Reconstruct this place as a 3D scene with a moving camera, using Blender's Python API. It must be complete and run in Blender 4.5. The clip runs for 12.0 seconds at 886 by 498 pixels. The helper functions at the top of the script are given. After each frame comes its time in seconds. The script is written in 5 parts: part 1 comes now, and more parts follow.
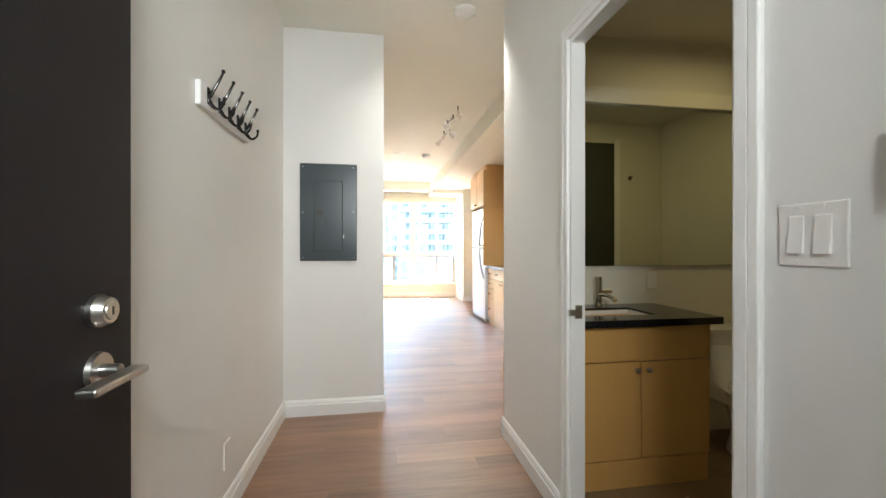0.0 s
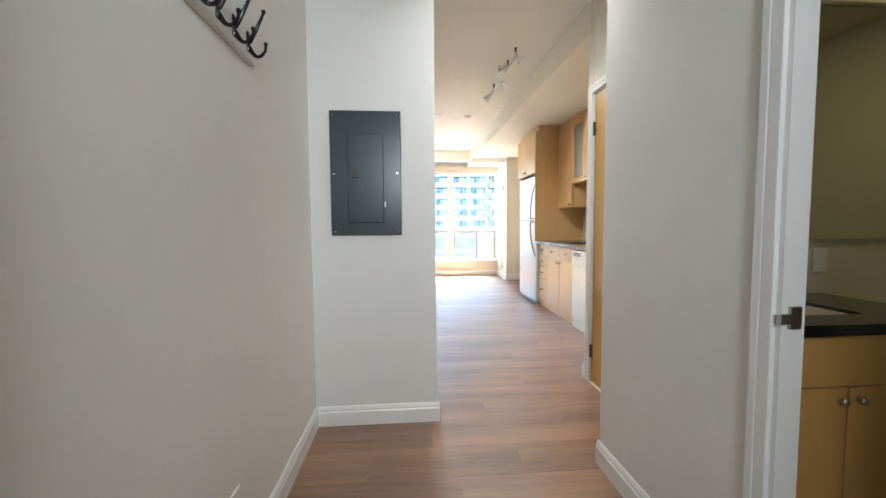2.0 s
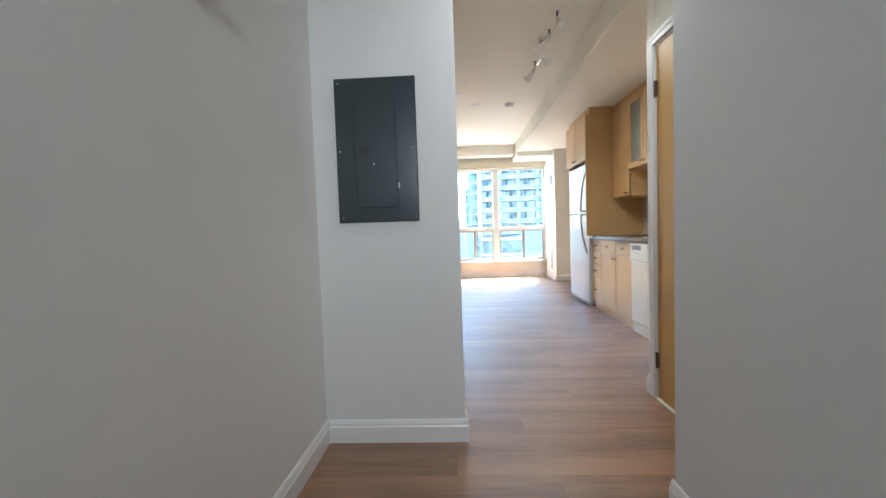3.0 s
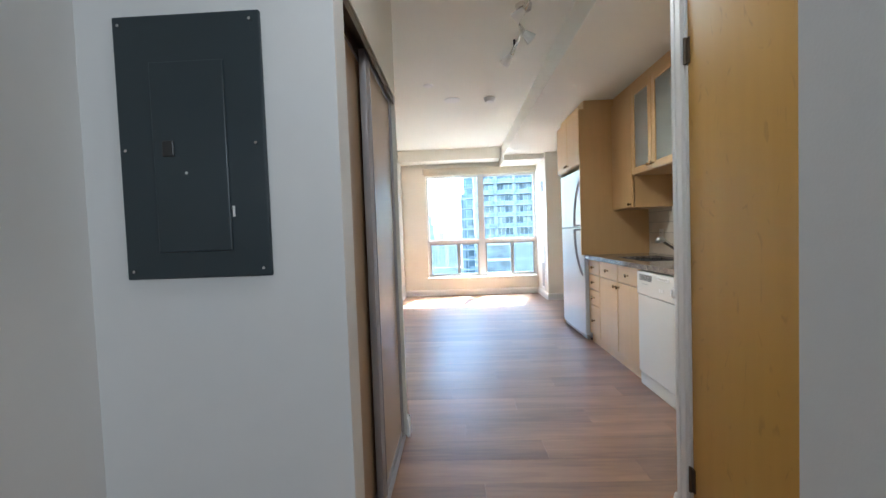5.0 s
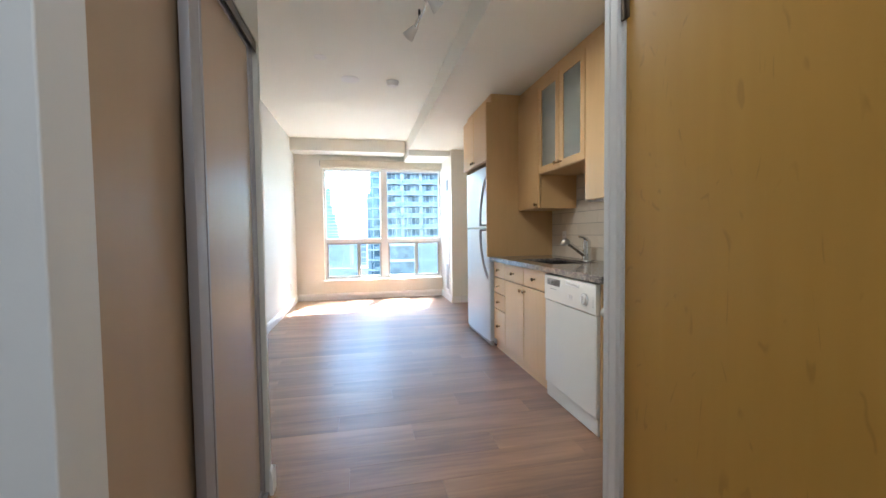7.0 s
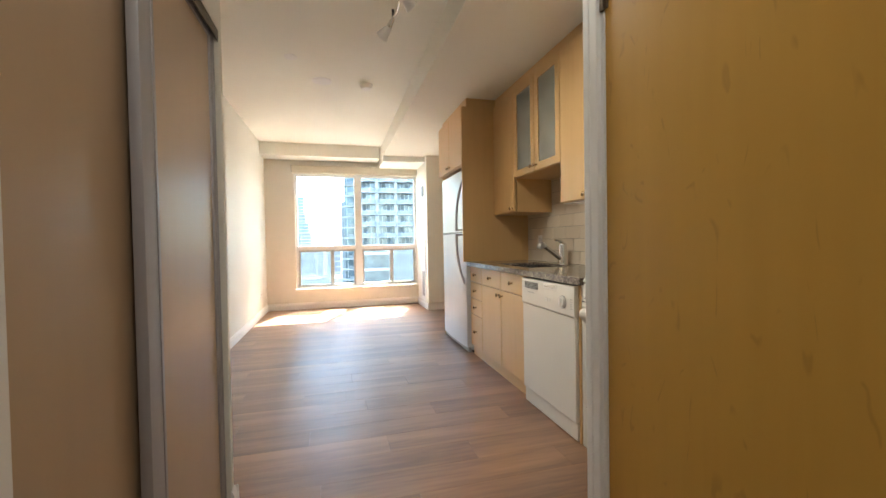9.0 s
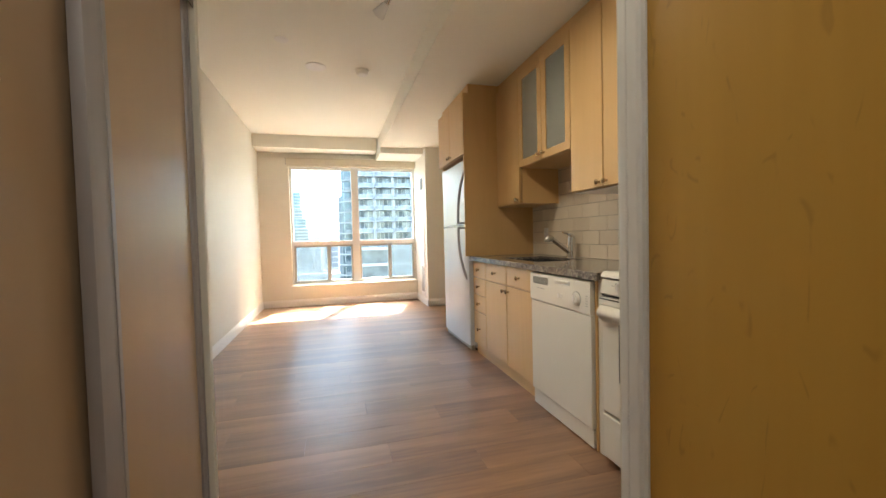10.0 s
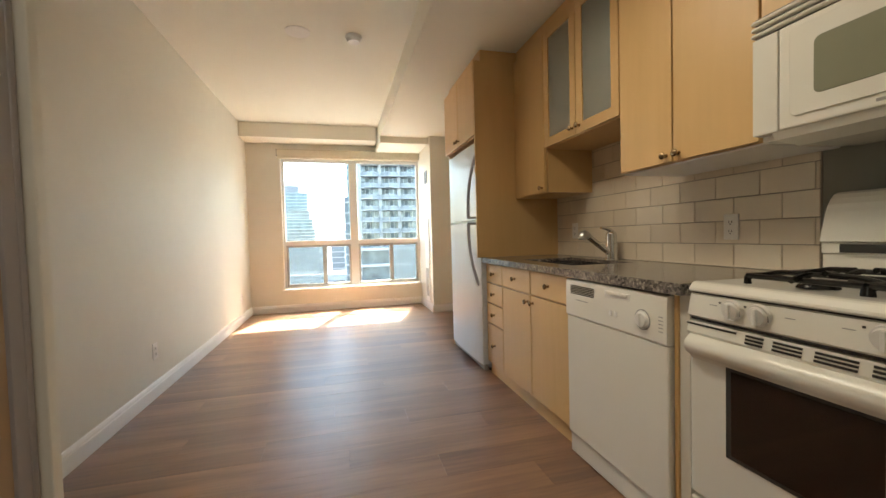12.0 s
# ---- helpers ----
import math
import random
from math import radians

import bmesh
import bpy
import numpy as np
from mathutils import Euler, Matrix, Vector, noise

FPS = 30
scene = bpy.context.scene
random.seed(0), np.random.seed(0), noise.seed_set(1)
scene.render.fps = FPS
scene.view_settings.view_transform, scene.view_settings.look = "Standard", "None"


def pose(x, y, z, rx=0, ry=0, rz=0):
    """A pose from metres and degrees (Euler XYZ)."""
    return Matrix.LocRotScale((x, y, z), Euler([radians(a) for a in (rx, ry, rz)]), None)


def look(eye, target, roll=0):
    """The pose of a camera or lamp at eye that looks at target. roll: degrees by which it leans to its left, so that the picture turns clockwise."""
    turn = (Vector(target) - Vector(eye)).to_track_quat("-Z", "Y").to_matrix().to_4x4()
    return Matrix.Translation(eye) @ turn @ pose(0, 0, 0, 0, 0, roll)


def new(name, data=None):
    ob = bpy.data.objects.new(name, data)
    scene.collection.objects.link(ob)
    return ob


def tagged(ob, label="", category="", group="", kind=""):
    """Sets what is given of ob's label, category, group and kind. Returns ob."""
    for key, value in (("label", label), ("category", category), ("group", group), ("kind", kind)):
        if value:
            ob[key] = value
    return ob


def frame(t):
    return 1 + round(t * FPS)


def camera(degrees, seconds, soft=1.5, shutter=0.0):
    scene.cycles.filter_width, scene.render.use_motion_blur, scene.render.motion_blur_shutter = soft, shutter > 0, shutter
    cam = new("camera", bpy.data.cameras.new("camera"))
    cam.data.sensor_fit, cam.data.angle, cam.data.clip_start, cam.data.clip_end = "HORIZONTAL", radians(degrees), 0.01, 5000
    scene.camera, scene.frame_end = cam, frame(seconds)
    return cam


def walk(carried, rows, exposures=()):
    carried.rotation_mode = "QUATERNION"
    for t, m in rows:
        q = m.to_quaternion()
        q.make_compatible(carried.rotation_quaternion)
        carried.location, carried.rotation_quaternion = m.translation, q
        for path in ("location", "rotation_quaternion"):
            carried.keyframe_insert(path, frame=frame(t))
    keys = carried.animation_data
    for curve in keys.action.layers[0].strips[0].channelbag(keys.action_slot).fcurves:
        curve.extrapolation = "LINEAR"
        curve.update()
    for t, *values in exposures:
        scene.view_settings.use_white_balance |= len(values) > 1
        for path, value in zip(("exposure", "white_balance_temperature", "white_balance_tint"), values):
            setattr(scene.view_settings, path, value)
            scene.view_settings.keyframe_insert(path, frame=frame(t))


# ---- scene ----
cam = camera(96.7, 12.0)
PATH = [
    (0, (0.214, 0.367, 1.183), (0.536, 2.341, 1.181), 0.0),
    (0.5, (0.218, 0.428, 1.179), (0.549, 2.4, 1.151), -0.0),
    (1, (0.206, 0.563, 1.194), (0.53, 2.535, 1.12), -0.2),
    (1.5, (0.15, 0.79, 1.189), (0.421, 2.769, 1.087), -0.3),
    (2, (0.103, 1.014, 1.153), (0.269, 3.003, 1.03), -0.4),
    (2.5, (0.187, 1.223, 1.069), (0.209, 3.22, 0.958), -1.2),
    (3, (0.251, 1.363, 1.046), (0.162, 3.358, 0.951), -1.9),
    (3.2, (0.278, 1.404, 1.073), (0.155, 3.399, 0.983), -2.0),
    (4.8, (0.519, 2.156, 1.181), (0.41, 4.152, 1.121), -2.5),
    (5, (0.549, 2.242, 1.188), (0.476, 4.239, 1.114), -2.1),
    (5.5, (0.575, 2.445, 1.189), (0.621, 4.442, 1.096), -1.7),
    (6, (0.606, 2.58, 1.184), (0.788, 4.569, 1.08), -1.2),
    (6.5, (0.623, 2.658, 1.17), (0.932, 4.632, 1.071), -0.9),
    (7, (0.644, 2.684, 1.162), (1.042, 4.642, 1.08), -0.7),
    (7.5, (0.648, 2.708, 1.155), (1.104, 4.654, 1.098), -0.6),
    (9.5, (0.66, 2.797, 1.12), (1.187, 4.726, 1.079), -1.2),
    (10, (0.667, 2.926, 1.115), (1.197, 4.853, 1.048), -1.4),
    (10.5, (0.688, 3.087, 1.097), (1.215, 5.014, 1.016), -1.6),
    (11, (0.735, 3.27, 1.089), (1.246, 5.201, 1.007), -1.5),
    (11.5, (0.763, 3.435, 1.092), (1.274, 5.367, 1.015), -1.5),
    (12, (0.826, 3.526, 1.092), (1.325, 5.461, 1.027), -1.5),
]
EXPOSURES = [(0.0, 5.05, 6600, 4), (1.5, 4.9, 6400, 4), (2.5, 4.57, 6000, 3), (3.2, 4.25, 5800, 3), (5.0, 4.05, 5600, 3), (5.5, 4.03, 5600, 3), (7.5, 4.06, 5700, 4), (9.5, 3.92, 7300, 6), (12.0, 3.62, 7700, 6)]
walk(cam, [(t, look(eye, target, roll)) for t, eye, target, roll in PATH], EXPOSURES)

# ---- light and exposure ----
world = bpy.data.worlds.new("world")
scene.world = world
world.use_nodes = True
wn = world.node_tree.nodes
sky = wn.new("ShaderNodeTexSky")
sky.sky_type = "NISHITA"
sky.sun_disc = False
SUN_WAY = Vector((-0.37, -1.0, -1.61)).normalized()
sky.sun_elevation = math.asin(-SUN_WAY.z)
sky.sun_rotation = math.atan2(-SUN_WAY.x, -SUN_WAY.y)
wn["Background"].inputs["Strength"].default_value = 0.15
world.node_tree.links.new(sky.outputs["Color"], wn["Background"].inputs["Color"])
sun_data = bpy.data.lights.new("sun", "SUN")
sun_data.energy, sun_data.angle, sun_data.color = 3.6, radians(0.6), (1.0, 0.95, 0.88)
sun = new("sun", sun_data)
sun.matrix_world = look((4, 30, 40), Vector((4, 30, 40)) + SUN_WAY)


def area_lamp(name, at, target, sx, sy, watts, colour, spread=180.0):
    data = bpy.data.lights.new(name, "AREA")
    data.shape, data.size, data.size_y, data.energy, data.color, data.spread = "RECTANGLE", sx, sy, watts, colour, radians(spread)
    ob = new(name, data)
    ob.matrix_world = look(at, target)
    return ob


# added fill in the corridor behind the open entrance door, with no known source
area_lamp("corridor_fill", (0.30, -0.30, 1.90), (-0.25, 2.6, 2.25), 0.6, 0.3, 1.45, (0.92, 0.95, 1.0), 170.0)
# fill added at the hall's round ceiling disc, which has no glow itself
area_lamp("hall_fill", (0.771, 2.889, 2.70), (0.90, 4.0, 0.0), 0.16, 0.16, 0.40, (1.0, 0.97, 0.95), 125.0)
# the track light is off; these four are added to brighten the kitchen
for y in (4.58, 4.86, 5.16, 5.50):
    area_lamp("track_fill", (1.062, y, 2.50), (1.9, y - 0.3, 0.6), 0.30, 0.30, 0.17, (1.0, 0.95, 0.86), 125.0)
# warm bathroom fill, added below the ceiling where no fitting is modelled
area_lamp("bathroom_fill", (2.2, 1.95, 2.47), (2.2, 1.8, 0.0), 0.3, 0.3, 0.12, (1.0, 0.81, 0.42))


# ---- materials ----
def material(name, colour, rough=0.5, metal=0.0, spread=0.06, scale=6.0, stretch=(1, 1, 1), bump=0.0, bump_scale=60.0,
             coat=0.0, fine=0.0, by_object=0.0, rough_spread=0.0):
    """A surface with large and fine variation of its colour, gloss and relief."""
    m = bpy.data.materials.new(name)
    m.use_nodes = True
    n, l = m.node_tree.nodes, m.node_tree.links
    b = n["Principled BSDF"]
    b.inputs["Roughness"].default_value = rough
    b.inputs["Metallic"].default_value = metal
    b.inputs["Coat Weight"].default_value = coat
    b.inputs["Coat Roughness"].default_value = 0.12
    co = n.new("ShaderNodeTexCoord")
    mp = n.new("ShaderNodeMapping")
    mp.inputs["Scale"].default_value = stretch
    l.new(co.outputs["Object"], mp.inputs["Vector"])
    info = n.new("ShaderNodeObjectInfo")
    if by_object:
        off = n.new("ShaderNodeMath")
        off.operation = "MULTIPLY"
        off.inputs[1].default_value = 37.0
        l.new(info.outputs["Random"], off.inputs[0])
        l.new(off.outputs[0], mp.inputs["Location"])
    big = n.new("ShaderNodeTexNoise")
    big.inputs["Scale"].default_value = scale
    big.inputs["Detail"].default_value = 5.0
    l.new(mp.outputs[0], big.inputs["Vector"])
    ramp = n.new("ShaderNodeMapRange")
    ramp.inputs["From Min"].default_value, ramp.inputs["From Max"].default_value = 0.3, 0.7
    ramp.inputs["To Min"].default_value, ramp.inputs["To Max"].default_value = 1.0 - spread, 1.0 + spread
    l.new(big.outputs["Fac"], ramp.inputs["Value"])
    value = ramp.outputs[0]
    if fine:
        small = n.new("ShaderNodeTexNoise")
        small.inputs["Scale"].default_value = scale * 9.0
        small.inputs["Detail"].default_value = 3.0
        l.new(mp.outputs[0], small.inputs["Vector"])
        fr = n.new("ShaderNodeMapRange")
        fr.inputs["From Min"].default_value, fr.inputs["From Max"].default_value = 0.3, 0.7
        fr.inputs["To Min"].default_value, fr.inputs["To Max"].default_value = 1.0 - fine, 1.0 + fine
        l.new(small.outputs["Fac"], fr.inputs["Value"])
        mul = n.new("ShaderNodeMath")
        mul.operation = "MULTIPLY"
        l.new(value, mul.inputs[0])
        l.new(fr.outputs[0], mul.inputs[1])
        value = mul.outputs[0]
    if by_object:
        ob = n.new("ShaderNodeMapRange")
        ob.inputs["To Min"].default_value, ob.inputs["To Max"].default_value = 1.0 - by_object, 1.0 + by_object
        l.new(info.outputs["Random"], ob.inputs["Value"])
        mul = n.new("ShaderNodeMath")
        mul.operation = "MULTIPLY"
        l.new(value, mul.inputs[0])
        l.new(ob.outputs[0], mul.inputs[1])
        value = mul.outputs[0]
    tint = n.new("ShaderNodeVectorMath")
    tint.operation = "SCALE"
    tint.inputs[0].default_value = colour
    l.new(value, tint.inputs["Scale"])
    l.new(tint.outputs[0], b.inputs["Base Color"])
    if rough_spread:
        rr = n.new("ShaderNodeMapRange")
        rr.inputs["From Min"].default_value, rr.inputs["From Max"].default_value = 0.3, 0.7
        rr.inputs["To Min"].default_value, rr.inputs["To Max"].default_value = rough - rough_spread, rough + rough_spread
        l.new(big.outputs["Fac"], rr.inputs["Value"])
        l.new(rr.outputs[0], b.inputs["Roughness"])
    if bump:
        grain = n.new("ShaderNodeTexNoise")
        grain.inputs["Scale"].default_value = bump_scale
        grain.inputs["Detail"].default_value = 3.0
        l.new(mp.outputs[0], grain.inputs["Vector"])
        bp = n.new("ShaderNodeBump")
        bp.inputs["Strength"].default_value = bump
        bp.inputs["Distance"].default_value = 0.004
        l.new(grain.outputs["Fac"], bp.inputs["Height"])
        l.new(bp.outputs[0], b.inputs["Normal"])
    return m


def wood(name, light, dark, along, rough=0.38, scale=3.0, contrast=(0.35, 0.7), coat=0.0, by_object=0.0, flecks=0.0, bump=0.05):
    """Straight-grained wood; along is the axis of the grain."""
    m = bpy.data.materials.new(name)
    m.use_nodes = True
    n, l = m.node_tree.nodes, m.node_tree.links
    b = n["Principled BSDF"]
    b.inputs["Roughness"].default_value = rough
    b.inputs["Coat Weight"].default_value = coat
    b.inputs["Coat Roughness"].default_value = 0.40
    co = n.new("ShaderNodeTexCoord")
    mp = n.new("ShaderNodeMapping")
    s = [1.0, 1.0, 1.0]
    s["xyz".index(along)] = 0.09
    mp.inputs["Scale"].default_value = s
    l.new(co.outputs["Object"], mp.inputs["Vector"])
    info = n.new("ShaderNodeObjectInfo")
    if by_object:
        off = n.new("ShaderNodeMath")
        off.operation = "MULTIPLY"
        off.inputs[1].default_value = 53.0
        l.new(info.outputs["Random"], off.inputs[0])
        l.new(off.outputs[0], mp.inputs["Location"])
    g1 = n.new("ShaderNodeTexNoise")
    g1.inputs["Scale"].default_value, g1.inputs["Detail"].default_value, g1.inputs["Distortion"].default_value = scale * 3, 8.0, 0.6
    g2 = n.new("ShaderNodeTexNoise")
    g2.inputs["Scale"].default_value, g2.inputs["Detail"].default_value = scale * 22, 4.0
    g3 = n.new("ShaderNodeTexNoise")
    g3.inputs["Scale"].default_value, g3.inputs["Detail"].default_value = scale * 0.6, 2.0
    for g in (g1, g2, g3):
        l.new(mp.outputs[0], g.inputs["Vector"])
    mix = n.new("ShaderNodeMix")
    mix.inputs["Factor"].default_value = 0.3
    l.new(g1.outputs["Fac"], mix.inputs[2])
    l.new(g2.outputs["Fac"], mix.inputs[3])
    mix2 = n.new("ShaderNodeMix")
    mix2.inputs["Factor"].default_value = 0.3
    l.new(mix.outputs[0], mix2.inputs[2])
    l.new(g3.outputs["Fac"], mix2.inputs[3])
    ramp = n.new("ShaderNodeValToRGB")
    ramp.color_ramp.elements[0].position, ramp.color_ramp.elements[1].position = contrast
    ramp.color_ramp.elements[0].color = (*dark, 1)
    ramp.color_ramp.elements[1].color = (*light, 1)
    l.new(mix2.outputs[0], ramp.inputs["Fac"])
    colour = ramp.outputs["Color"]
    if flecks:
        fm = n.new("ShaderNodeMapping")
        fs = [5.0, 5.0, 5.0]
        fs["xyz".index(along)] = 1.7
        fm.inputs["Scale"].default_value = fs
        l.new(co.outputs["Object"], fm.inputs["Vector"])
        f = n.new("ShaderNodeTexNoise")
        f.inputs["Scale"].default_value, f.inputs["Detail"].default_value, f.inputs["Distortion"].default_value = 1.6, 1.0, 1.4
        l.new(fm.outputs[0], f.inputs["Vector"])
        fr = n.new("ShaderNodeMapRange")
        fr.inputs["From Min"].default_value, fr.inputs["From Max"].default_value = 0.004, 0.022
        fr.inputs["To Min"].default_value, fr.inputs["To Max"].default_value = 1.0, 0.0
        off = n.new("ShaderNodeMath")
        off.operation = "SUBTRACT"
        off.inputs[1].default_value = 0.5
        l.new(f.outputs["Fac"], off.inputs[0])
        near = n.new("ShaderNodeMath")
        near.operation = "ABSOLUTE"
        l.new(off.outputs[0], near.inputs[0])
        l.new(near.outputs[0], fr.inputs["Value"])
        gate = n.new("ShaderNodeTexNoise")
        gate.inputs["Scale"].default_value, gate.inputs["Detail"].default_value = 7.0, 1.0
        l.new(fm.outputs[0], gate.inputs["Vector"])
        gr = n.new("ShaderNodeMapRange")
        gr.inputs["From Min"].default_value, gr.inputs["From Max"].default_value = 0.54, 0.63
        l.new(gate.outputs["Fac"], gr.inputs["Value"])
        both = n.new("ShaderNodeMath")
        both.operation = "MULTIPLY"
        l.new(fr.outputs[0], both.inputs[0])
        l.new(gr.outputs[0], both.inputs[1])
        fr = n.new("ShaderNodeMapRange")
        fr.inputs["To Min"].default_value, fr.inputs["To Max"].default_value = 1.0, 1.0 - flecks
        l.new(both.outputs[0], fr.inputs["Value"])
        sc = n.new("ShaderNodeVectorMath")
        sc.operation = "SCALE"
        l.new(colour, sc.inputs[0])
        l.new(fr.outputs[0], sc.inputs["Scale"])
        colour = sc.outputs[0]
    if by_object:
        ob = n.new("ShaderNodeMapRange")
        ob.inputs["To Min"].default_value, ob.inputs["To Max"].default_value = 1.0 - by_object, 1.0 + by_object
        l.new(info.outputs["Random"], ob.inputs["Value"])
        sc = n.new("ShaderNodeVectorMath")
        sc.operation = "SCALE"
        l.new(colour, sc.inputs[0])
        l.new(ob.outputs[0], sc.inputs["Scale"])
        colour = sc.outputs[0]
    l.new(colour, b.inputs["Base Color"])
    bp = n.new("ShaderNodeBump")
    bp.inputs["Strength"].default_value, bp.inputs["Distance"].default_value = bump, 0.003
    l.new(mix.outputs[0], bp.inputs["Height"])
    l.new(bp.outputs[0], b.inputs["Normal"])
    return m


def glass(name, colour, rough=0.0, clear=1.0):
    m = bpy.data.materials.new(name)
    m.use_nodes = True
    b = m.node_tree.nodes["Principled BSDF"]
    b.inputs["Base Color"].default_value = (*colour, 1)
    b.inputs["Roughness"].default_value = rough
    b.inputs["Transmission Weight"].default_value = clear
    b.inputs["IOR"].default_value = 1.1 if clear == 1.0 and rough == 0.0 else 1.3
    return m


def mesh_screen(name, colour, open_share):
    """Fine insect mesh: some of the light passes straight through."""
    m = bpy.data.materials.new(name)
    m.use_nodes = True
    n, l = m.node_tree.nodes, m.node_tree.links
    d = n.new("ShaderNodeBsdfTranslucent")
    d.inputs["Color"].default_value = (*colour, 1)
    t = n.new("ShaderNodeBsdfTransparent")
    mix = n.new("ShaderNodeMixShader")
    mix.inputs[0].default_value = open_share
    l.new(d.outputs[0], mix.inputs[1])
    l.new(t.outputs[0], mix.inputs[2])
    l.new(mix.outputs[0], n["Material Output"].inputs["Surface"])
    return m


def granite(name):
    m = bpy.data.materials.new(name)
    m.use_nodes = True
    n, l = m.node_tree.nodes, m.node_tree.links
    b = n["Principled BSDF"]
    b.inputs["Roughness"].default_value = 0.12
    co = n.new("ShaderNodeTexCoord")
    v = n.new("ShaderNodeTexVoronoi")
    v.inputs["Scale"].default_value = 105.0
    l.new(co.outputs["Object"], v.inputs["Vector"])
    ns = n.new("ShaderNodeTexNoise")
    ns.inputs["Scale"].default_value, ns.inputs["Detail"].default_value = 24.0, 5.0
    l.new(co.outputs["Object"], ns.inputs["Vector"])
    mix = n.new("ShaderNodeMix")
    mix.inputs["Factor"].default_value = 0.5
    bw = n.new("ShaderNodeRGBToBW")
    l.new(v.outputs["Color"], bw.inputs[0])
    l.new(bw.outputs[0], mix.inputs[2])
    l.new(ns.outputs["Fac"], mix.inputs[3])
    ramp = n.new("ShaderNodeValToRGB")
    e = ramp.color_ramp.elements
    e[0].position, e[0].color = 0.30, (0.055, 0.046, 0.040, 1)
    e[1].position, e[1].color = 0.72, (0.40, 0.34, 0.285, 1)
    for p, c in ((0.42, (0.13, 0.11, 0.095, 1)), (0.56, (0.20, 0.165, 0.14, 1))):
        x = e.new(p)
        x.color = c
    l.new(mix.outputs[0], ramp.inputs["Fac"])
    l.new(ramp.outputs["Color"], b.inputs["Base Color"])
    return m


def facade_glass(name, a, c, bands, rough=0.15):
    """Tinted glazing of a far building, uneven from pane to pane."""
    m = material(name, a, rough=rough, spread=c, scale=bands, fine=0.2)
    m.node_tree.nodes["Principled BSDF"].inputs["Metallic"].default_value = 0.3
    return m


M_WALL = material("wall_paint", (0.76, 0.735, 0.66), 0.6, spread=0.012, scale=1.3, bump=0.06, bump_scale=220, fine=0.008)
M_HALL = material("hall_paint", (0.78, 0.765, 0.74), 0.55, spread=0.015, scale=1.3, bump=0.06, bump_scale=220, fine=0.008)
M_CEIL = material("ceiling_paint", (0.86, 0.845, 0.765), 0.8, spread=0.015, scale=1.0, bump=0.10, bump_scale=160)
M_TRIM = material("trim_paint", (0.82, 0.81, 0.79), 0.32, spread=0.015, scale=3)
M_FLOOR = wood("laminate_floor", (0.350, 0.183, 0.097), (0.135, 0.064, 0.034), "x", 0.42, 2.3, (0.38, 0.61), 0.82, 0.05, bump=0.006)
M_SUB = material("floor_joint", (0.05, 0.03, 0.02), 0.8)
M_MAPLE = wood("maple_veneer", (0.73, 0.475, 0.22), (0.62, 0.385, 0.165), "z", 0.36, 1.6, (0.3, 0.75), 0.1)
M_MAPLE_H = wood("maple_veneer_across", (0.73, 0.475, 0.22), (0.62, 0.385, 0.165), "y", 0.36, 1.6, (0.3, 0.75), 0.1)
M_VANITY = wood("vanity_veneer", (0.68, 0.40, 0.135), (0.57, 0.32, 0.095), "z", 0.36, 1.6, (0.3, 0.75), 0.1)
M_DOOR = wood("birch_door", (0.62, 0.362, 0.078), (0.49, 0.265, 0.045), "z", 0.36, 1.0, (0.3, 0.75), 0.12, flecks=0.17)
M_CLOSET = material("closet_laminate", (0.46, 0.33, 0.215), 0.30, spread=0.03, scale=2, stretch=(1, 1, 0.15), fine=0.02)
M_ALU = material("satin_aluminium", (0.40, 0.39, 0.41), 0.55, 0.35, spread=0.03, scale=4, stretch=(1, 1, 0.05), fine=0.03)
M_NICKEL = material("brushed_nickel", (0.50, 0.49, 0.47), 0.30, 1.0, spread=0.03, scale=20)
M_CHROME = material("polished_chrome", (0.72, 0.71, 0.70), 0.10, 1.0, spread=0.02, scale=20)
M_FRIDGE = material("fridge_enamel", (0.60, 0.615, 0.65), 0.30, spread=0.012, scale=3, bump=0.05, bump_scale=300)
M_KNOB = material("antique_nickel", (0.42, 0.30, 0.18), 0.25, 1.0, spread=0.08, scale=30)
M_BRONZE = material("dark_bronze", (0.14, 0.11, 0.08), 0.4, 0.8, spread=0.08, scale=30)
M_IRON = material("blackened_iron", (0.020, 0.018, 0.017), 0.24, 0.5, spread=0.15, scale=30, bump=0.1)
M_ENTRY = material("dark_door_paint", (0.010, 0.0078, 0.0092), 0.5, spread=0.06, scale=3, bump=0.05, bump_scale=90)
M_ENTRY.node_tree.nodes["Principled BSDF"].inputs["Specular IOR Level"].default_value = 0.25
M_PANEL = material("grey_enamel", (0.034, 0.047, 0.054), 0.28, 0.0, spread=0.05, scale=4, bump=0.03, bump_scale=80)
M_WHITE = material("white_enamel", (0.80, 0.77, 0.70), 0.22, spread=0.012, scale=3, coat=0.3)
M_PLASTIC = material("white_plastic", (0.82, 0.80, 0.77), 0.35, spread=0.015, scale=8)
M_GREY = material("grey_plastic", (0.30, 0.285, 0.27), 0.4, spread=0.03, scale=10)
M_DARKPL = material("dark_plastic", (0.03, 0.028, 0.026), 0.35, spread=0.05, scale=10)
M_HANDLE = material("handle_grey", (0.43, 0.41, 0.46), 0.35, 0.0, spread=0.03, scale=12)
M_VENT = material("vent_grey", (0.13, 0.13, 0.125), 0.5, spread=0.05, scale=12)
M_GREYWALL = material("stove_wall_grey", (0.22, 0.22, 0.19), 0.55, spread=0.03, scale=3, bump=0.05, bump_scale=200)
M_GRANITE = granite("speckled_granite")
